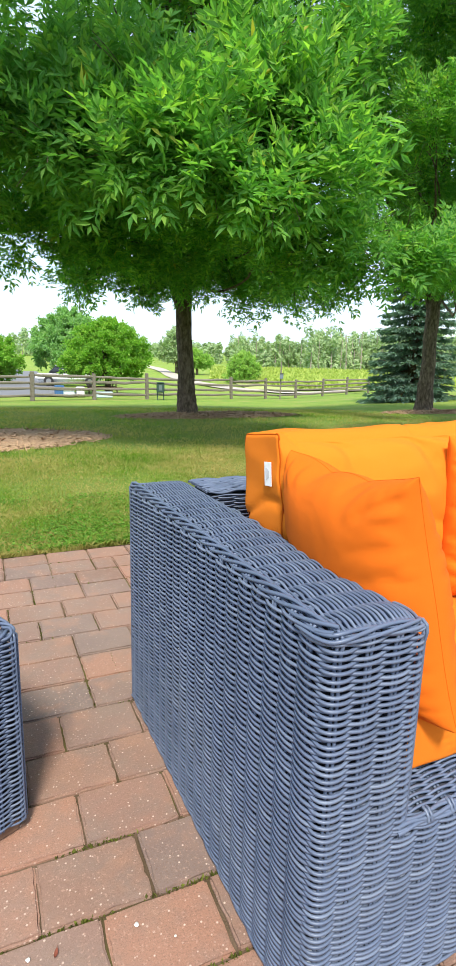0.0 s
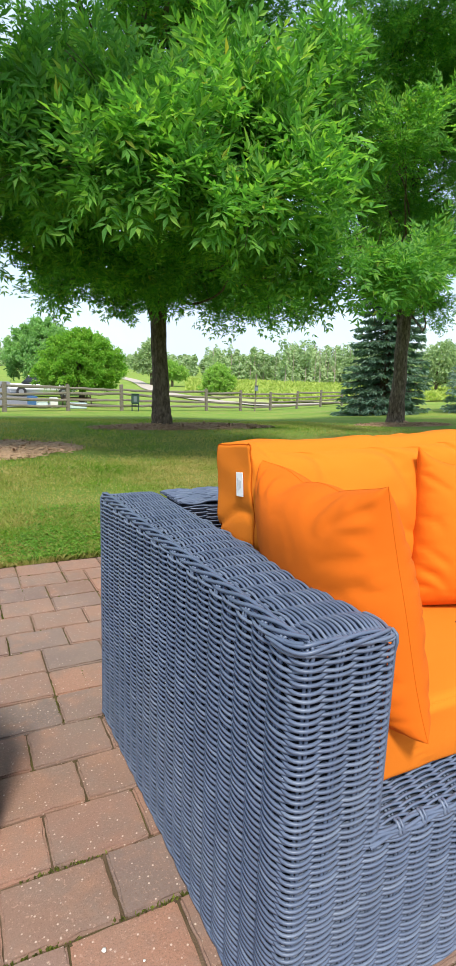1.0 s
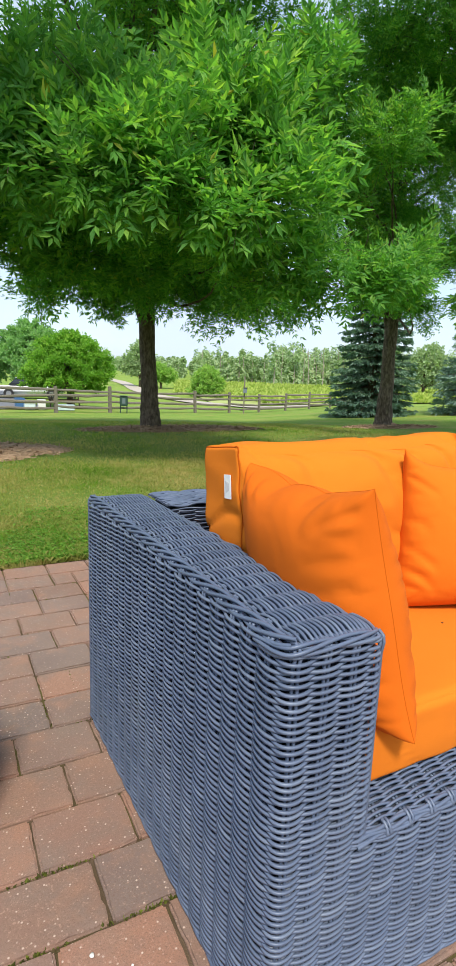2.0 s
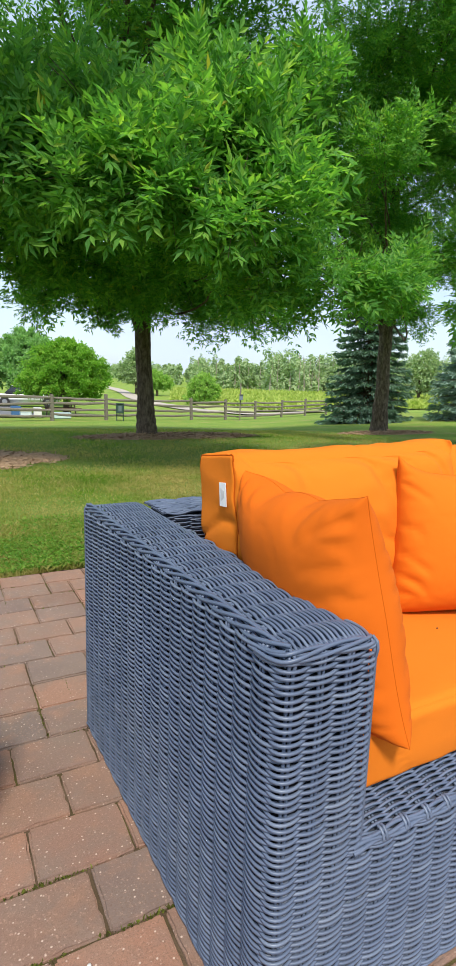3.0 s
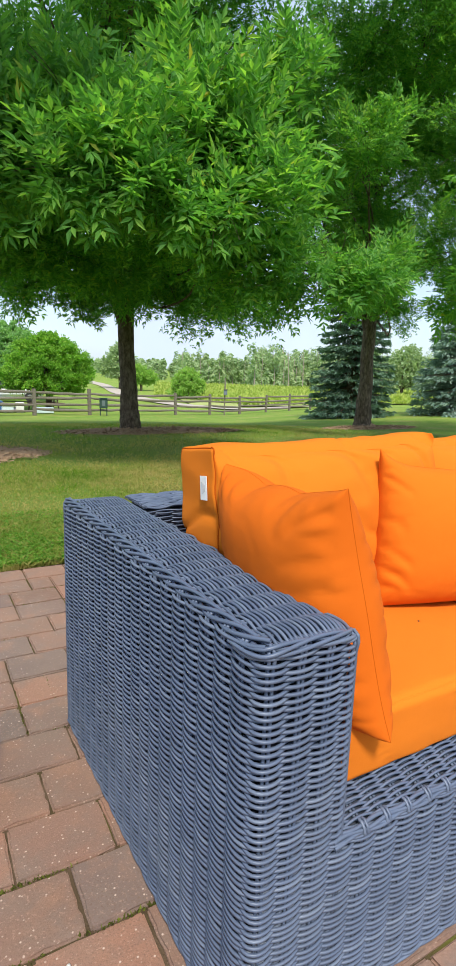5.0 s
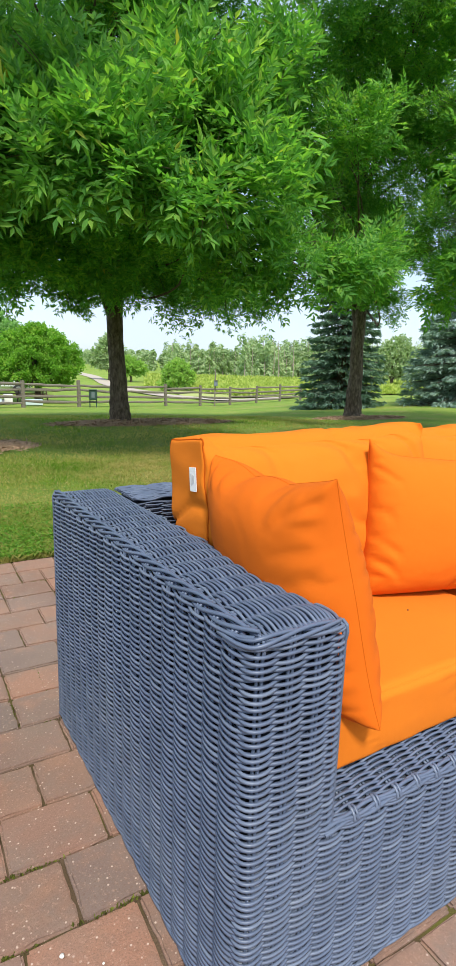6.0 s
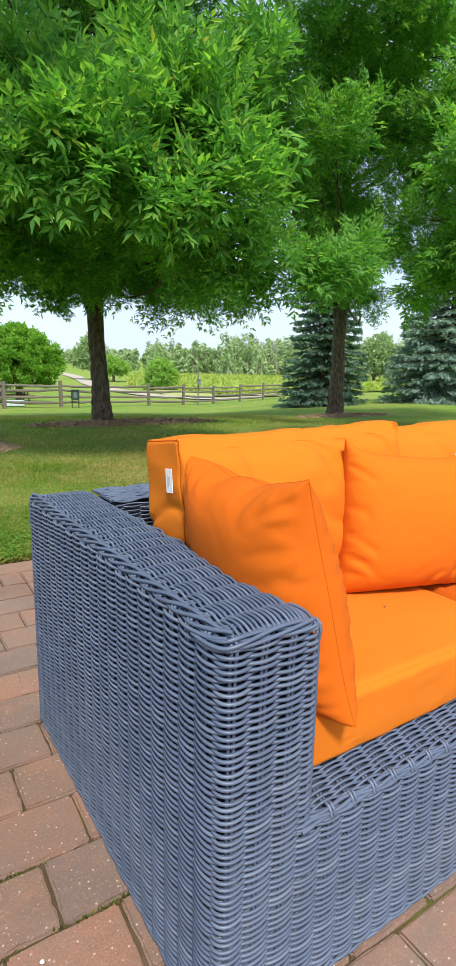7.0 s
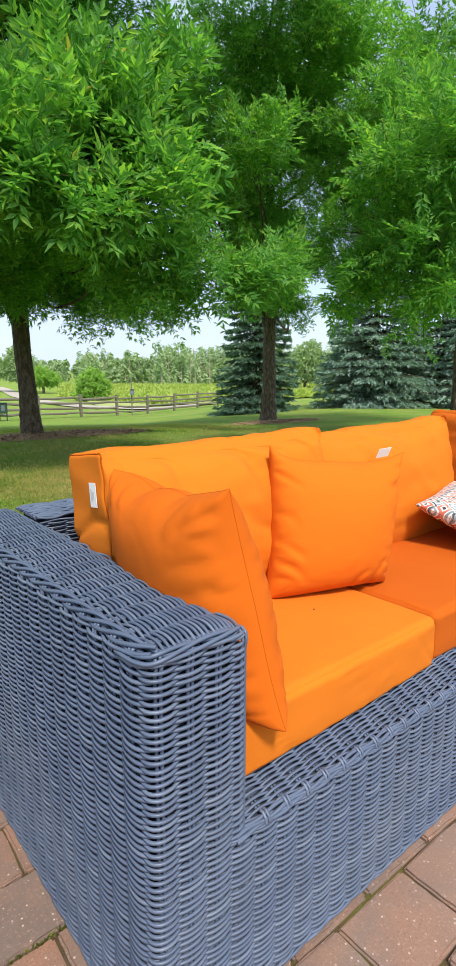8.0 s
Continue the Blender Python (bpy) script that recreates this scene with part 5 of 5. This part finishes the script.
# ---- fence ----
def build_fence():
    fence = thing("rail_fence", "weathered grey split-rail fence along the lawn's end", "fence")
    rg = np.random.default_rng(61)
    a1, b1 = np.array([2.04, 24.77]), np.array([25.0, 33.5])
    step = (b1 - a1) / 8
    tops = []
    for k in range(-5, 10):
        x, y = a1 + step * k
        z = float(ground_z(x, y))
        hgt = 1.25 + rg.uniform(-0.04, 0.06)
        bm = box_bm(0.17, 0.13, hgt + 0.2, (0, 0, (hgt - 0.2) / 2), 0.02, 2)
        for v in bm.verts:
            v.co += Vector(noise.noise_vector(v.co * 4 + Vector((k, 0, 0)))) * 0.012
        post = part("post", bm, RAILWOOD, fence)
        post.matrix_local = pose(x, y, z, rg.normal(0, 1.2), rg.normal(0, 1.2), 20.8)
        tops.append((x, y, z))
    for p, q in zip(tops[:-1], tops[1:]):
        for h in (0.24, 0.52, 0.80, 1.06):
            s = np.linspace(-0.03, 1.03, 8)
            line = np.array(p) + (np.array(q) - np.array(p)) * s[:, None] + (0, 0, h)
            line[:, 2] += rg.normal(0, 0.018) + np.linspace(-1, 1, 8) * rg.normal(0, 0.03) - 0.02 * (1 - (2 * s - 1) ** 2)
            line += rg.normal(0, 0.008, line.shape)
            v, f = tubes(line[None], np.broadcast_to((0, 0, 1.0), (1, 8, 3)), np.r_[0.04, 0.055, 0.062, 0.065, 0.065, 0.062, 0.055, 0.04] * rg.uniform(0.85, 1.1), 6)
            put("rail", v, f, RAILWOOD, fence)


build_fence()


# ---- things beyond the fence ----
def build_car(az, r, heading):
    x, y = along(az, r)
    car = thing("parked_car", "white parked car under a maple in the lot", "car", pose(x, y, float(ground_z(x, y)) + 0.045, 0, 0, heading))
    paint, glass = plain("white_car_paint", (0.78, 0.79, 0.8), 0.25, 3.0, 0.05), plain("tinted_car_glass", (0.02, 0.025, 0.03), 0.08, 3.0, 0.05)
    rubber, steel = plain("tyre_rubber", (0.025, 0.025, 0.027), 0.85), plain("wheel_alloy", (0.45, 0.46, 0.48), 0.35, metal=0.8)
    bm = box_bm(4.5, 1.78, 0.62, (0, 0, 0.58), 0.16, 4)
    for v in bm.verts:
        if v.co.z > 0.7:
            v.co.z -= 0.05 * abs(v.co.x) / 2.2
    part("body", bm, paint, car, "", True)
    bm = box_bm(2.5, 1.56, 0.58, (-0.15, 0, 1.1), 0.1, 3)
    for v in bm.verts:
        if v.co.z > 1.1:
            v.co.x = -0.15 + (v.co.x + 0.15) * 0.66
            v.co.y *= 0.86
    part("cabin", bm, glass, car, "dark tinted windows", True)
    part("roof", box_bm(1.55, 1.3, 0.05, (-0.15, 0, 1.40), 0.02), paint, car)
    for sx in (-1.38, 1.38):
        for sy in (-0.8, 0.8):
            bm = bmesh.new()
            bmesh.ops.create_cone(bm, cap_ends=True, segments=24, radius1=0.33, radius2=0.33, depth=0.22, matrix=pose(sx, sy, 0.33, 90, 0, 0))
            wheel = part("wheel", bm, rubber, car)
            bm = bmesh.new()
            bmesh.ops.create_cone(bm, cap_ends=True, segments=16, radius1=0.21, radius2=0.17, depth=0.24, matrix=pose(sx, sy, 0.33, 90, 0, 0))
            part("rim", bm, steel, wheel)
    lamp = plain("car_lamp_glass", (0.6, 0.6, 0.58), 0.15)
    for sy in (-0.62, 0.62):
        part("headlight", box_bm(0.06, 0.34, 0.12, (2.22, sy, 0.68), 0.02), lamp, car)


build_car(9.0, 41.5, -9)


def crate(name, az, r, size, color, label, lid=None):
    x, y = along(az, r)
    ob = thing(name, label, "box", pose(x, y, float(ground_z(x, y)) + 0.03, 0, 0, -az + 8))
    w, d, h = size
    part("body", box_bm(w, d, h * 0.82, (0, 0, h * 0.41), 0.025), plain(name + "_shell", color, 0.5), ob)
    part("lid", box_bm(w + 0.03, d + 0.03, h * 0.18, (0, 0, h * 0.91), 0.02), plain(name + "_lid", lid or color, 0.5), ob)


crate("cooler_box", 8.0, 29.3, (0.42, 0.4, 0.55), (0.05, 0.14, 0.32), "blue plastic cooler box on the ground past the fence")
crate("storage_box", 8.9, 28.8, (0.5, 0.4, 0.36), (0.62, 0.72, 0.78), "pale blue storage box with a white lid", (0.8, 0.8, 0.8))
crate("storage_box", 10.0, 29.0, (0.36, 0.36, 0.5), (0.75, 0.75, 0.74), "white plastic storage box beside a fence post")
crate("storage_box", 12.3, 28.9, (0.8, 0.45, 0.28), (0.55, 0.68, 0.72), "long pale blue storage box on the ground")


def picnic_table(az, r):
    x, y = along(az, r)
    ob = thing("picnic_table", "brown wooden picnic table under the maple", "picnic table", pose(x, y, float(ground_z(x, y)) + 0.02, 0, 0, -az + 15))
    wood = plain("brown_table_wood", (0.12, 0.08, 0.055), 0.85)
    for k in range(5):
        part("tabletop_board", box_bm(1.8, 0.14, 0.04, (0, (k - 2) * 0.15, 0.74), 0.006), wood, ob)
    for s in (-1, 1):
        part("bench", box_bm(1.8, 0.26, 0.04, (0, s * 0.72, 0.44), 0.006), wood, ob)
        part("crossbar", box_bm(0.05, 1.6, 0.1, (s * 0.65, 0, 0.39), 0.006), wood, ob)
        for q in (-1, 1):
            leg = part("leg", box_bm(0.05, 0.09, 0.86, (0, 0, 0), 0.006), wood, ob)
            leg.matrix_local = pose(s * 0.65, q * 0.42, 0.36, q * 28, 0, 0)


picnic_table(12.2, 32.0)


def bin_post(az, r):
    x, y = along(az, r)
    ob = thing("litter_bin", "dark green litter bin on two posts", "bin", pose(x, y, float(ground_z(x, y)), 0, 0, -az))
    green = plain("dark_green_metal", (0.02, 0.055, 0.045), 0.5)
    part("body", box_bm(0.40, 0.34, 0.46, (0, 0, 0.60), 0.03), green, ob)
    part("lid", box_bm(0.44, 0.38, 0.06, (0, 0, 0.85), 0.03), green, ob)
    part("opening", box_bm(0.16, 0.02, 0.28, (0, -0.172, 0.62), 0.005), plain("pale_notice", (0.11, 0.15, 0.16), 0.6), ob)
    for s in (-1, 1):
        part("post", box_bm(0.05, 0.05, 0.6, (s * 0.16, 0, 0.22), 0.008), green, ob)


bin_post(17.9, 28.6)


def bird_box(az, r, high):
    x, y = along(az, r)
    ob = thing("bird_box", "weathered bird box on a thin wooden pole", "bird box", pose(x, y, float(ground_z(x, y)), 0, 0, -az))
    part("pole", box_bm(0.08, 0.08, high + 0.2, (0, 0, high / 2 - 0.1), 0.01), RAILWOOD, ob)
    box = part("box", box_bm(0.22, 0.2, 0.32, (0.04, -0.14, high * 0.62), 0.01), plain("blue_grey_paint", (0.16, 0.2, 0.26), 0.7), ob)
    part("lid", box_bm(0.28, 0.28, 0.03, (0.04, -0.15, high * 0.62 + 0.18), 0.006), RAILWOOD, box)


bird_box(30.1, 35.0, 2.3)


def lamp_pole(az, r, high):
    x, y = along(az, r)
    ob = thing("lamp_pole", "tall grey lamp pole beside the parking lot", "lamp pole", pose(x, y, float(ground_z(x, y)), 0, 0, -az))
    grey = plain("galvanised_steel", (0.3, 0.31, 0.32), 0.45, metal=0.6)
    put("pole", *tapered([(0, 0, 0), (0, 0, high)], [0.09, 0.06], 8), grey, ob, "", True)
    part("base", box_bm(0.4, 0.4, 0.5, (0, 0, 0.2), 0.03), plain("pole_concrete", (0.4, 0.39, 0.37), 0.9), ob)
    part("head", box_bm(0.5, 0.22, 0.12, (0.2, 0, high), 0.03), grey, ob)


lamp_pole(10.2, 55.0, 7.6)


# ---- pavers ----
def paver_mesh(w, d, seed, cuts=7):
    """A tumbled paver: worn, slightly uneven edges."""
    bm = box_bm(w, d, 0.05, (0, 0, -0.025), 0.0046, 2 if cuts else 1)
    if cuts:
        bmesh.ops.subdivide_edges(bm, edges=[e for e in bm.edges if e.calc_length() > 0.05 and all(v.co.z > -0.01 for v in e.verts)], cuts=cuts, use_grid_fill=False)
    for v in bm.verts:
        n = Vector(noise.noise_vector(v.co * 45 + Vector((seed * 3.1, 0, 0)))) + 0.6 * Vector(noise.noise_vector(v.co * 130 + Vector((0, seed * 2.3, 0))))
        v.co += Vector((n.x * 0.0030, n.y * 0.0030, n.z * 0.0012))
    me = bpy.data.meshes.new("paver")
    bm.to_mesh(me)
    bm.free()
    me.materials.append(PAVER)
    return me


def build_pavers():
    patio = thing("brick_patio", "salmon-red clay paver patio with mossy joints", "patio")
    tagged(patio, kind="structure")
    rg = np.random.default_rng(71)
    L, D = 0.205, 0.156
    full = [paver_mesh(L - 0.0045, D - 0.0060, k) for k in range(8)]
    half = [paver_mesh(L / 2 - 0.0045, D - 0.0060, k + 20) for k in range(4)]
    rough_full = [paver_mesh(L - 0.0045, D - 0.0060, k + 40, 0) for k in range(4)]
    rest = []
    turn = radians(-1.2)
    for k in range(-29, 14):
        y = 0.305 + (k + 0.5) * D
        if not PATIO[2] + 0.05 < y < PATIO[3] - 0.04:
            continue
        x = -0.330 + (0.5 * L if k % 2 else 0.0) - 18 * L
        while x < PATIO[1] - 0.05:
            w = L
            short = rg.uniform() < 0.07 and y > 1.0
            if short:
                w = L / 2
            cx = x + w / 2 + rg.normal(0, 0.0006)
            x += w
            if cx < PATIO[0] + 0.1:
                continue
            px, py = cx * math.cos(turn) - (y - 0.5) * math.sin(turn), 0.5 + cx * math.sin(turn) + (y - 0.5) * math.cos(turn)
            near = -1.15 < px < 1.35 and -0.55 < py < 2.4
            me = (half if short else full)[rg.integers(0, 4 if short else 8)]
            m = pose(px, py + rg.normal(0, 0.0006), rg.normal(-0.0008, 0.0013), rg.normal(0, 0.35), rg.normal(0, 0.3), -1.2 + rg.normal(0, 0.22) + (180 if rg.uniform() < 0.5 else 0))
            if near:
                ob = new("paver", me)
                ob.parent = patio
                ob.matrix_local = m
            else:
                rest.append((me if short else rough_full[rg.integers(0, 4)], m))
    out_v, out_f, n = [], [], 0
    for me, m in rest:
        co = np.empty(len(me.vertices) * 3)
        me.vertices.foreach_get("co", co)
        co = co.reshape(-1, 3) @ np.array(m.to_3x3()).T + np.array(m.translation)
        out_v.append(co)
        out_f += [[n + q for q in p.vertices] for p in me.polygons]
        n += len(co)
    me = bpy.data.meshes.new("outer_pavers")
    me.from_pydata(np.concatenate(out_v).tolist(), [], out_f)
    me.materials.append(PAVER)
    ob = new("outer_pavers", me)
    ob.parent = patio
    tagged(ob, kind="stuff")


build_pavers()


# ---- grass ----
def grass(n, x0, x1, y0, y1, tall, seed, name, power=1.0):
    rg = np.random.default_rng(seed)
    x, y = rg.uniform(x0, x1, n), y0 + (y1 - y0) * rg.uniform(0, 1, n) ** power
    thin = np.array([noise.noise(Vector((a1 * 0.9, b1 * 0.9, 3.0))) for a1, b1 in zip(x, y)])
    bed = ((x + 1.1) / 2.35) ** 2 + ((y - 6.75) / 1.15) ** 2 > rg.uniform(0.75, 1.1, n)
    rim = np.minimum(np.minimum(x - x0, x1 - x) / 0.9, (y1 - y) / 1.4)
    keep = bed & (rg.uniform(-0.9, 0.5, n) < thin + 0.45) & (rg.uniform(0, 1, n) < rim)
    x, y, thin = x[keep], y[keep], thin[keep]
    n = len(x)
    h = tall * rg.uniform(0.5, 1.3, n) * (1 + 0.6 * thin) * (1 + 0.25 * (y < 2.9))
    lean = rg.normal(0, 0.45, (n, 2))
    q = rg.uniform(0, 6.283, n)
    w = rg.uniform(0.0022, 0.0042, n) * (1 + (y - 2) * 0.12).clip(1, 3)
    side = np.stack([np.cos(q), np.sin(q), np.zeros(n)], 1) * w[:, None]
    base = np.stack([x, y, ground_z(x, y) - 0.004], 1)
    mid = base + np.c_[lean * h[:, None] * 0.3, h * 0.55]
    tip = base + np.c_[lean * h[:, None], h * 0.95]
    v = np.stack([base - side, base + side, mid + side * 0.7, tip], 1).reshape(-1, 3)
    k = np.arange(n)[:, None] * 4
    f = np.concatenate([k + (0, 1, 2), k + (0, 2, 3)], 0)
    ob = put(name, v, f, GRASS)
    tagged(ob, "short mown grass blades with dry tips", "grass", kind="stuff")


grass(150000, -1.6, 3.2, 2.338, 6.2, 0.029, 81, "grass", 1.5)
grass(55000, -2.5, 9.0, 5.8, 13.0, 0.034, 82, "grass", 1.2)


def joint_moss():
    """Moss and tiny weeds along some joints of the patio."""
    rg = np.random.default_rng(83)
    L, D, turn = 0.205, 0.156, radians(-1.2)
    spots = []
    for _ in range(330):
        k = rg.integers(-6, 13)
        y, x = 0.305 + k * D, rg.uniform(-1.2, 0.25)
        if noise.noise(Vector((x * 2.2, y * 2.2, 7.0))) < 0.0:
            continue
        if rg.uniform() < 0.35:
            x = -0.330 + (0.5 * L if k % 2 else 0.0) + round(x / L) * L
            run = np.stack([np.full(26, x) + rg.normal(0, 0.0014, 26), y + rg.uniform(0, D, 26)], 1)
        else:
            run = np.stack([x + rg.uniform(-0.05, 0.05, 26), np.full(26, y) + rg.normal(0, 0.0014, 26)], 1)
        spots.append(run)
    p = np.concatenate(spots)
    x, y = p[:, 0] * math.cos(turn) - (p[:, 1] - 0.5) * math.sin(turn), 0.5 + p[:, 0] * math.sin(turn) + (p[:, 1] - 0.5) * math.cos(turn)
    base = np.stack([x, y, np.full(len(x), -0.008)], 1)
    d = rg.normal(0, 0.6, base.shape) + (0, 0, 0.8)
    d /= np.linalg.norm(d, axis=1, keepdims=True)
    size = rg.uniform(0.005, 0.011, len(x))
    ob = put("joint_moss", *leaf_quads(base, d, rg.normal(0, 1, base.shape), size, size * 0.6), MOSS)
    tagged(ob, "low moss and tiny weeds in the paver joints", "moss", kind="stuff")


def clover_patches():
    """Bright low clover and weeds along the lawn's edge at the patio."""
    rg = np.random.default_rng(84)
    n = 60000
    x, y = rg.uniform(-1.6, 2.6, n), 2.345 + 1.15 * rg.uniform(0, 1, n) ** 1.6
    thick = np.array([noise.noise(Vector((a1 * 1.7, b1 * 1.7, 12.0))) for a1, b1 in zip(x, y)])
    keep = thick > rg.uniform(-0.35, 0.35, n) + (y - 2.7) * 0.35
    x, y = x[keep], y[keep]
    n = len(x)
    base = np.stack([x, y, ground_z(x, y) + rg.uniform(0.008, 0.030, n) + 0.03 * thick[keep].clip(0, 1) * rg.uniform(0, 1, n)], 1)
    d = rg.normal(0, 1, (n, 3)) * (1, 1, 0.35)
    d /= np.linalg.norm(d, axis=1, keepdims=True)
    size = rg.uniform(0.009, 0.022, n)
    ob = put("clover", *leaf_quads(base, d, rg.normal(0, 0.35, (n, 3)) + (0, 0, 1.0), size, size * 0.75), CLOVER)
    tagged(ob, "bright green clover and weeds edging the patio", "clover", kind="stuff")


joint_moss()
clover_patches()


# ---- bits lying on the pavers ----
def fallen_leaf(x, y, turn):
    leaf = thing("fallen_leaf", "small dry red-brown leaf lying on a paver", "leaf", pose(x, y, 0.004, 0, 0, turn))
    u, v = np.meshgrid(np.linspace(-1, 1, 9), np.linspace(-1, 1, 5), indexing="ij")
    w = 0.0034 * (1 - np.abs(u) ** 2.2)
    pts = np.stack([u * 0.009, v * w, 0.0022 * u ** 2 + 0.0015 * v ** 2], -1).reshape(-1, 3)
    i, j = np.meshgrid(np.arange(8), np.arange(4), indexing="ij")
    quads = np.stack([i * 5 + j, (i + 1) * 5 + j, (i + 1) * 5 + j + 1, i * 5 + j + 1], -1).reshape(-1, 4)
    dry = plain("dry_red_leaf", (0.20, 0.055, 0.03), 0.7, 120.0, 0.3)
    put("blade", pts, quads, dry, leaf, "", True)
    put("stalk", *tapered([(0.009, 0, 0.0022), (0.013, 0.001, 0.003)], [0.0006, 0.0004], 5), dry, leaf, "", True)


def pebble(x, y, size, seed):
    bm = bmesh.new()
    bmesh.ops.create_icosphere(bm, subdivisions=2, radius=size)
    for v in bm.verts:
        v.co *= 1 + 0.35 * noise.noise(v.co * (1.2 / size) + Vector((seed, 0, 0)))
        v.co.z *= 0.5
    ob = part("pebble", bm, PEBBLE, None, "", True)
    ob.matrix_world = pose(x, y, 0.001 + size * 0.3, 0, 0, seed * 40)
    tagged(ob, "small white pebble lying on a paver", "pebble", "pebbles on the patio")


PEBBLE = plain("white_pebble", (0.72, 0.71, 0.68), 0.8, 90.0, 0.15)
fallen_leaf(-0.317, 0.267, 70)
pebble(-0.179, 0.263, 0.0042, 1.0)
pebble(-0.361, 0.277, 0.0040, 2.0)
pebble(-0.122, 0.217, 0.0024, 3.0)


def seed_grain(x, y, z):
    bm = bmesh.new()
    bmesh.ops.create_icosphere(bm, subdivisions=2, radius=0.0022)
    for v in bm.verts:
        v.co.x *= 1.5
        v.co.z *= 0.6
    ob = part("seed", bm, plain("dark_seed_husk", (0.03, 0.02, 0.015), 0.7), None, "", True)
    ob.matrix_world = pose(x, y, z, 0, 0, 35)
    tagged(ob, "tiny dark seed lying on the seat cushion", "seed")


seed_grain(0.597, 0.2507, 0.4715)
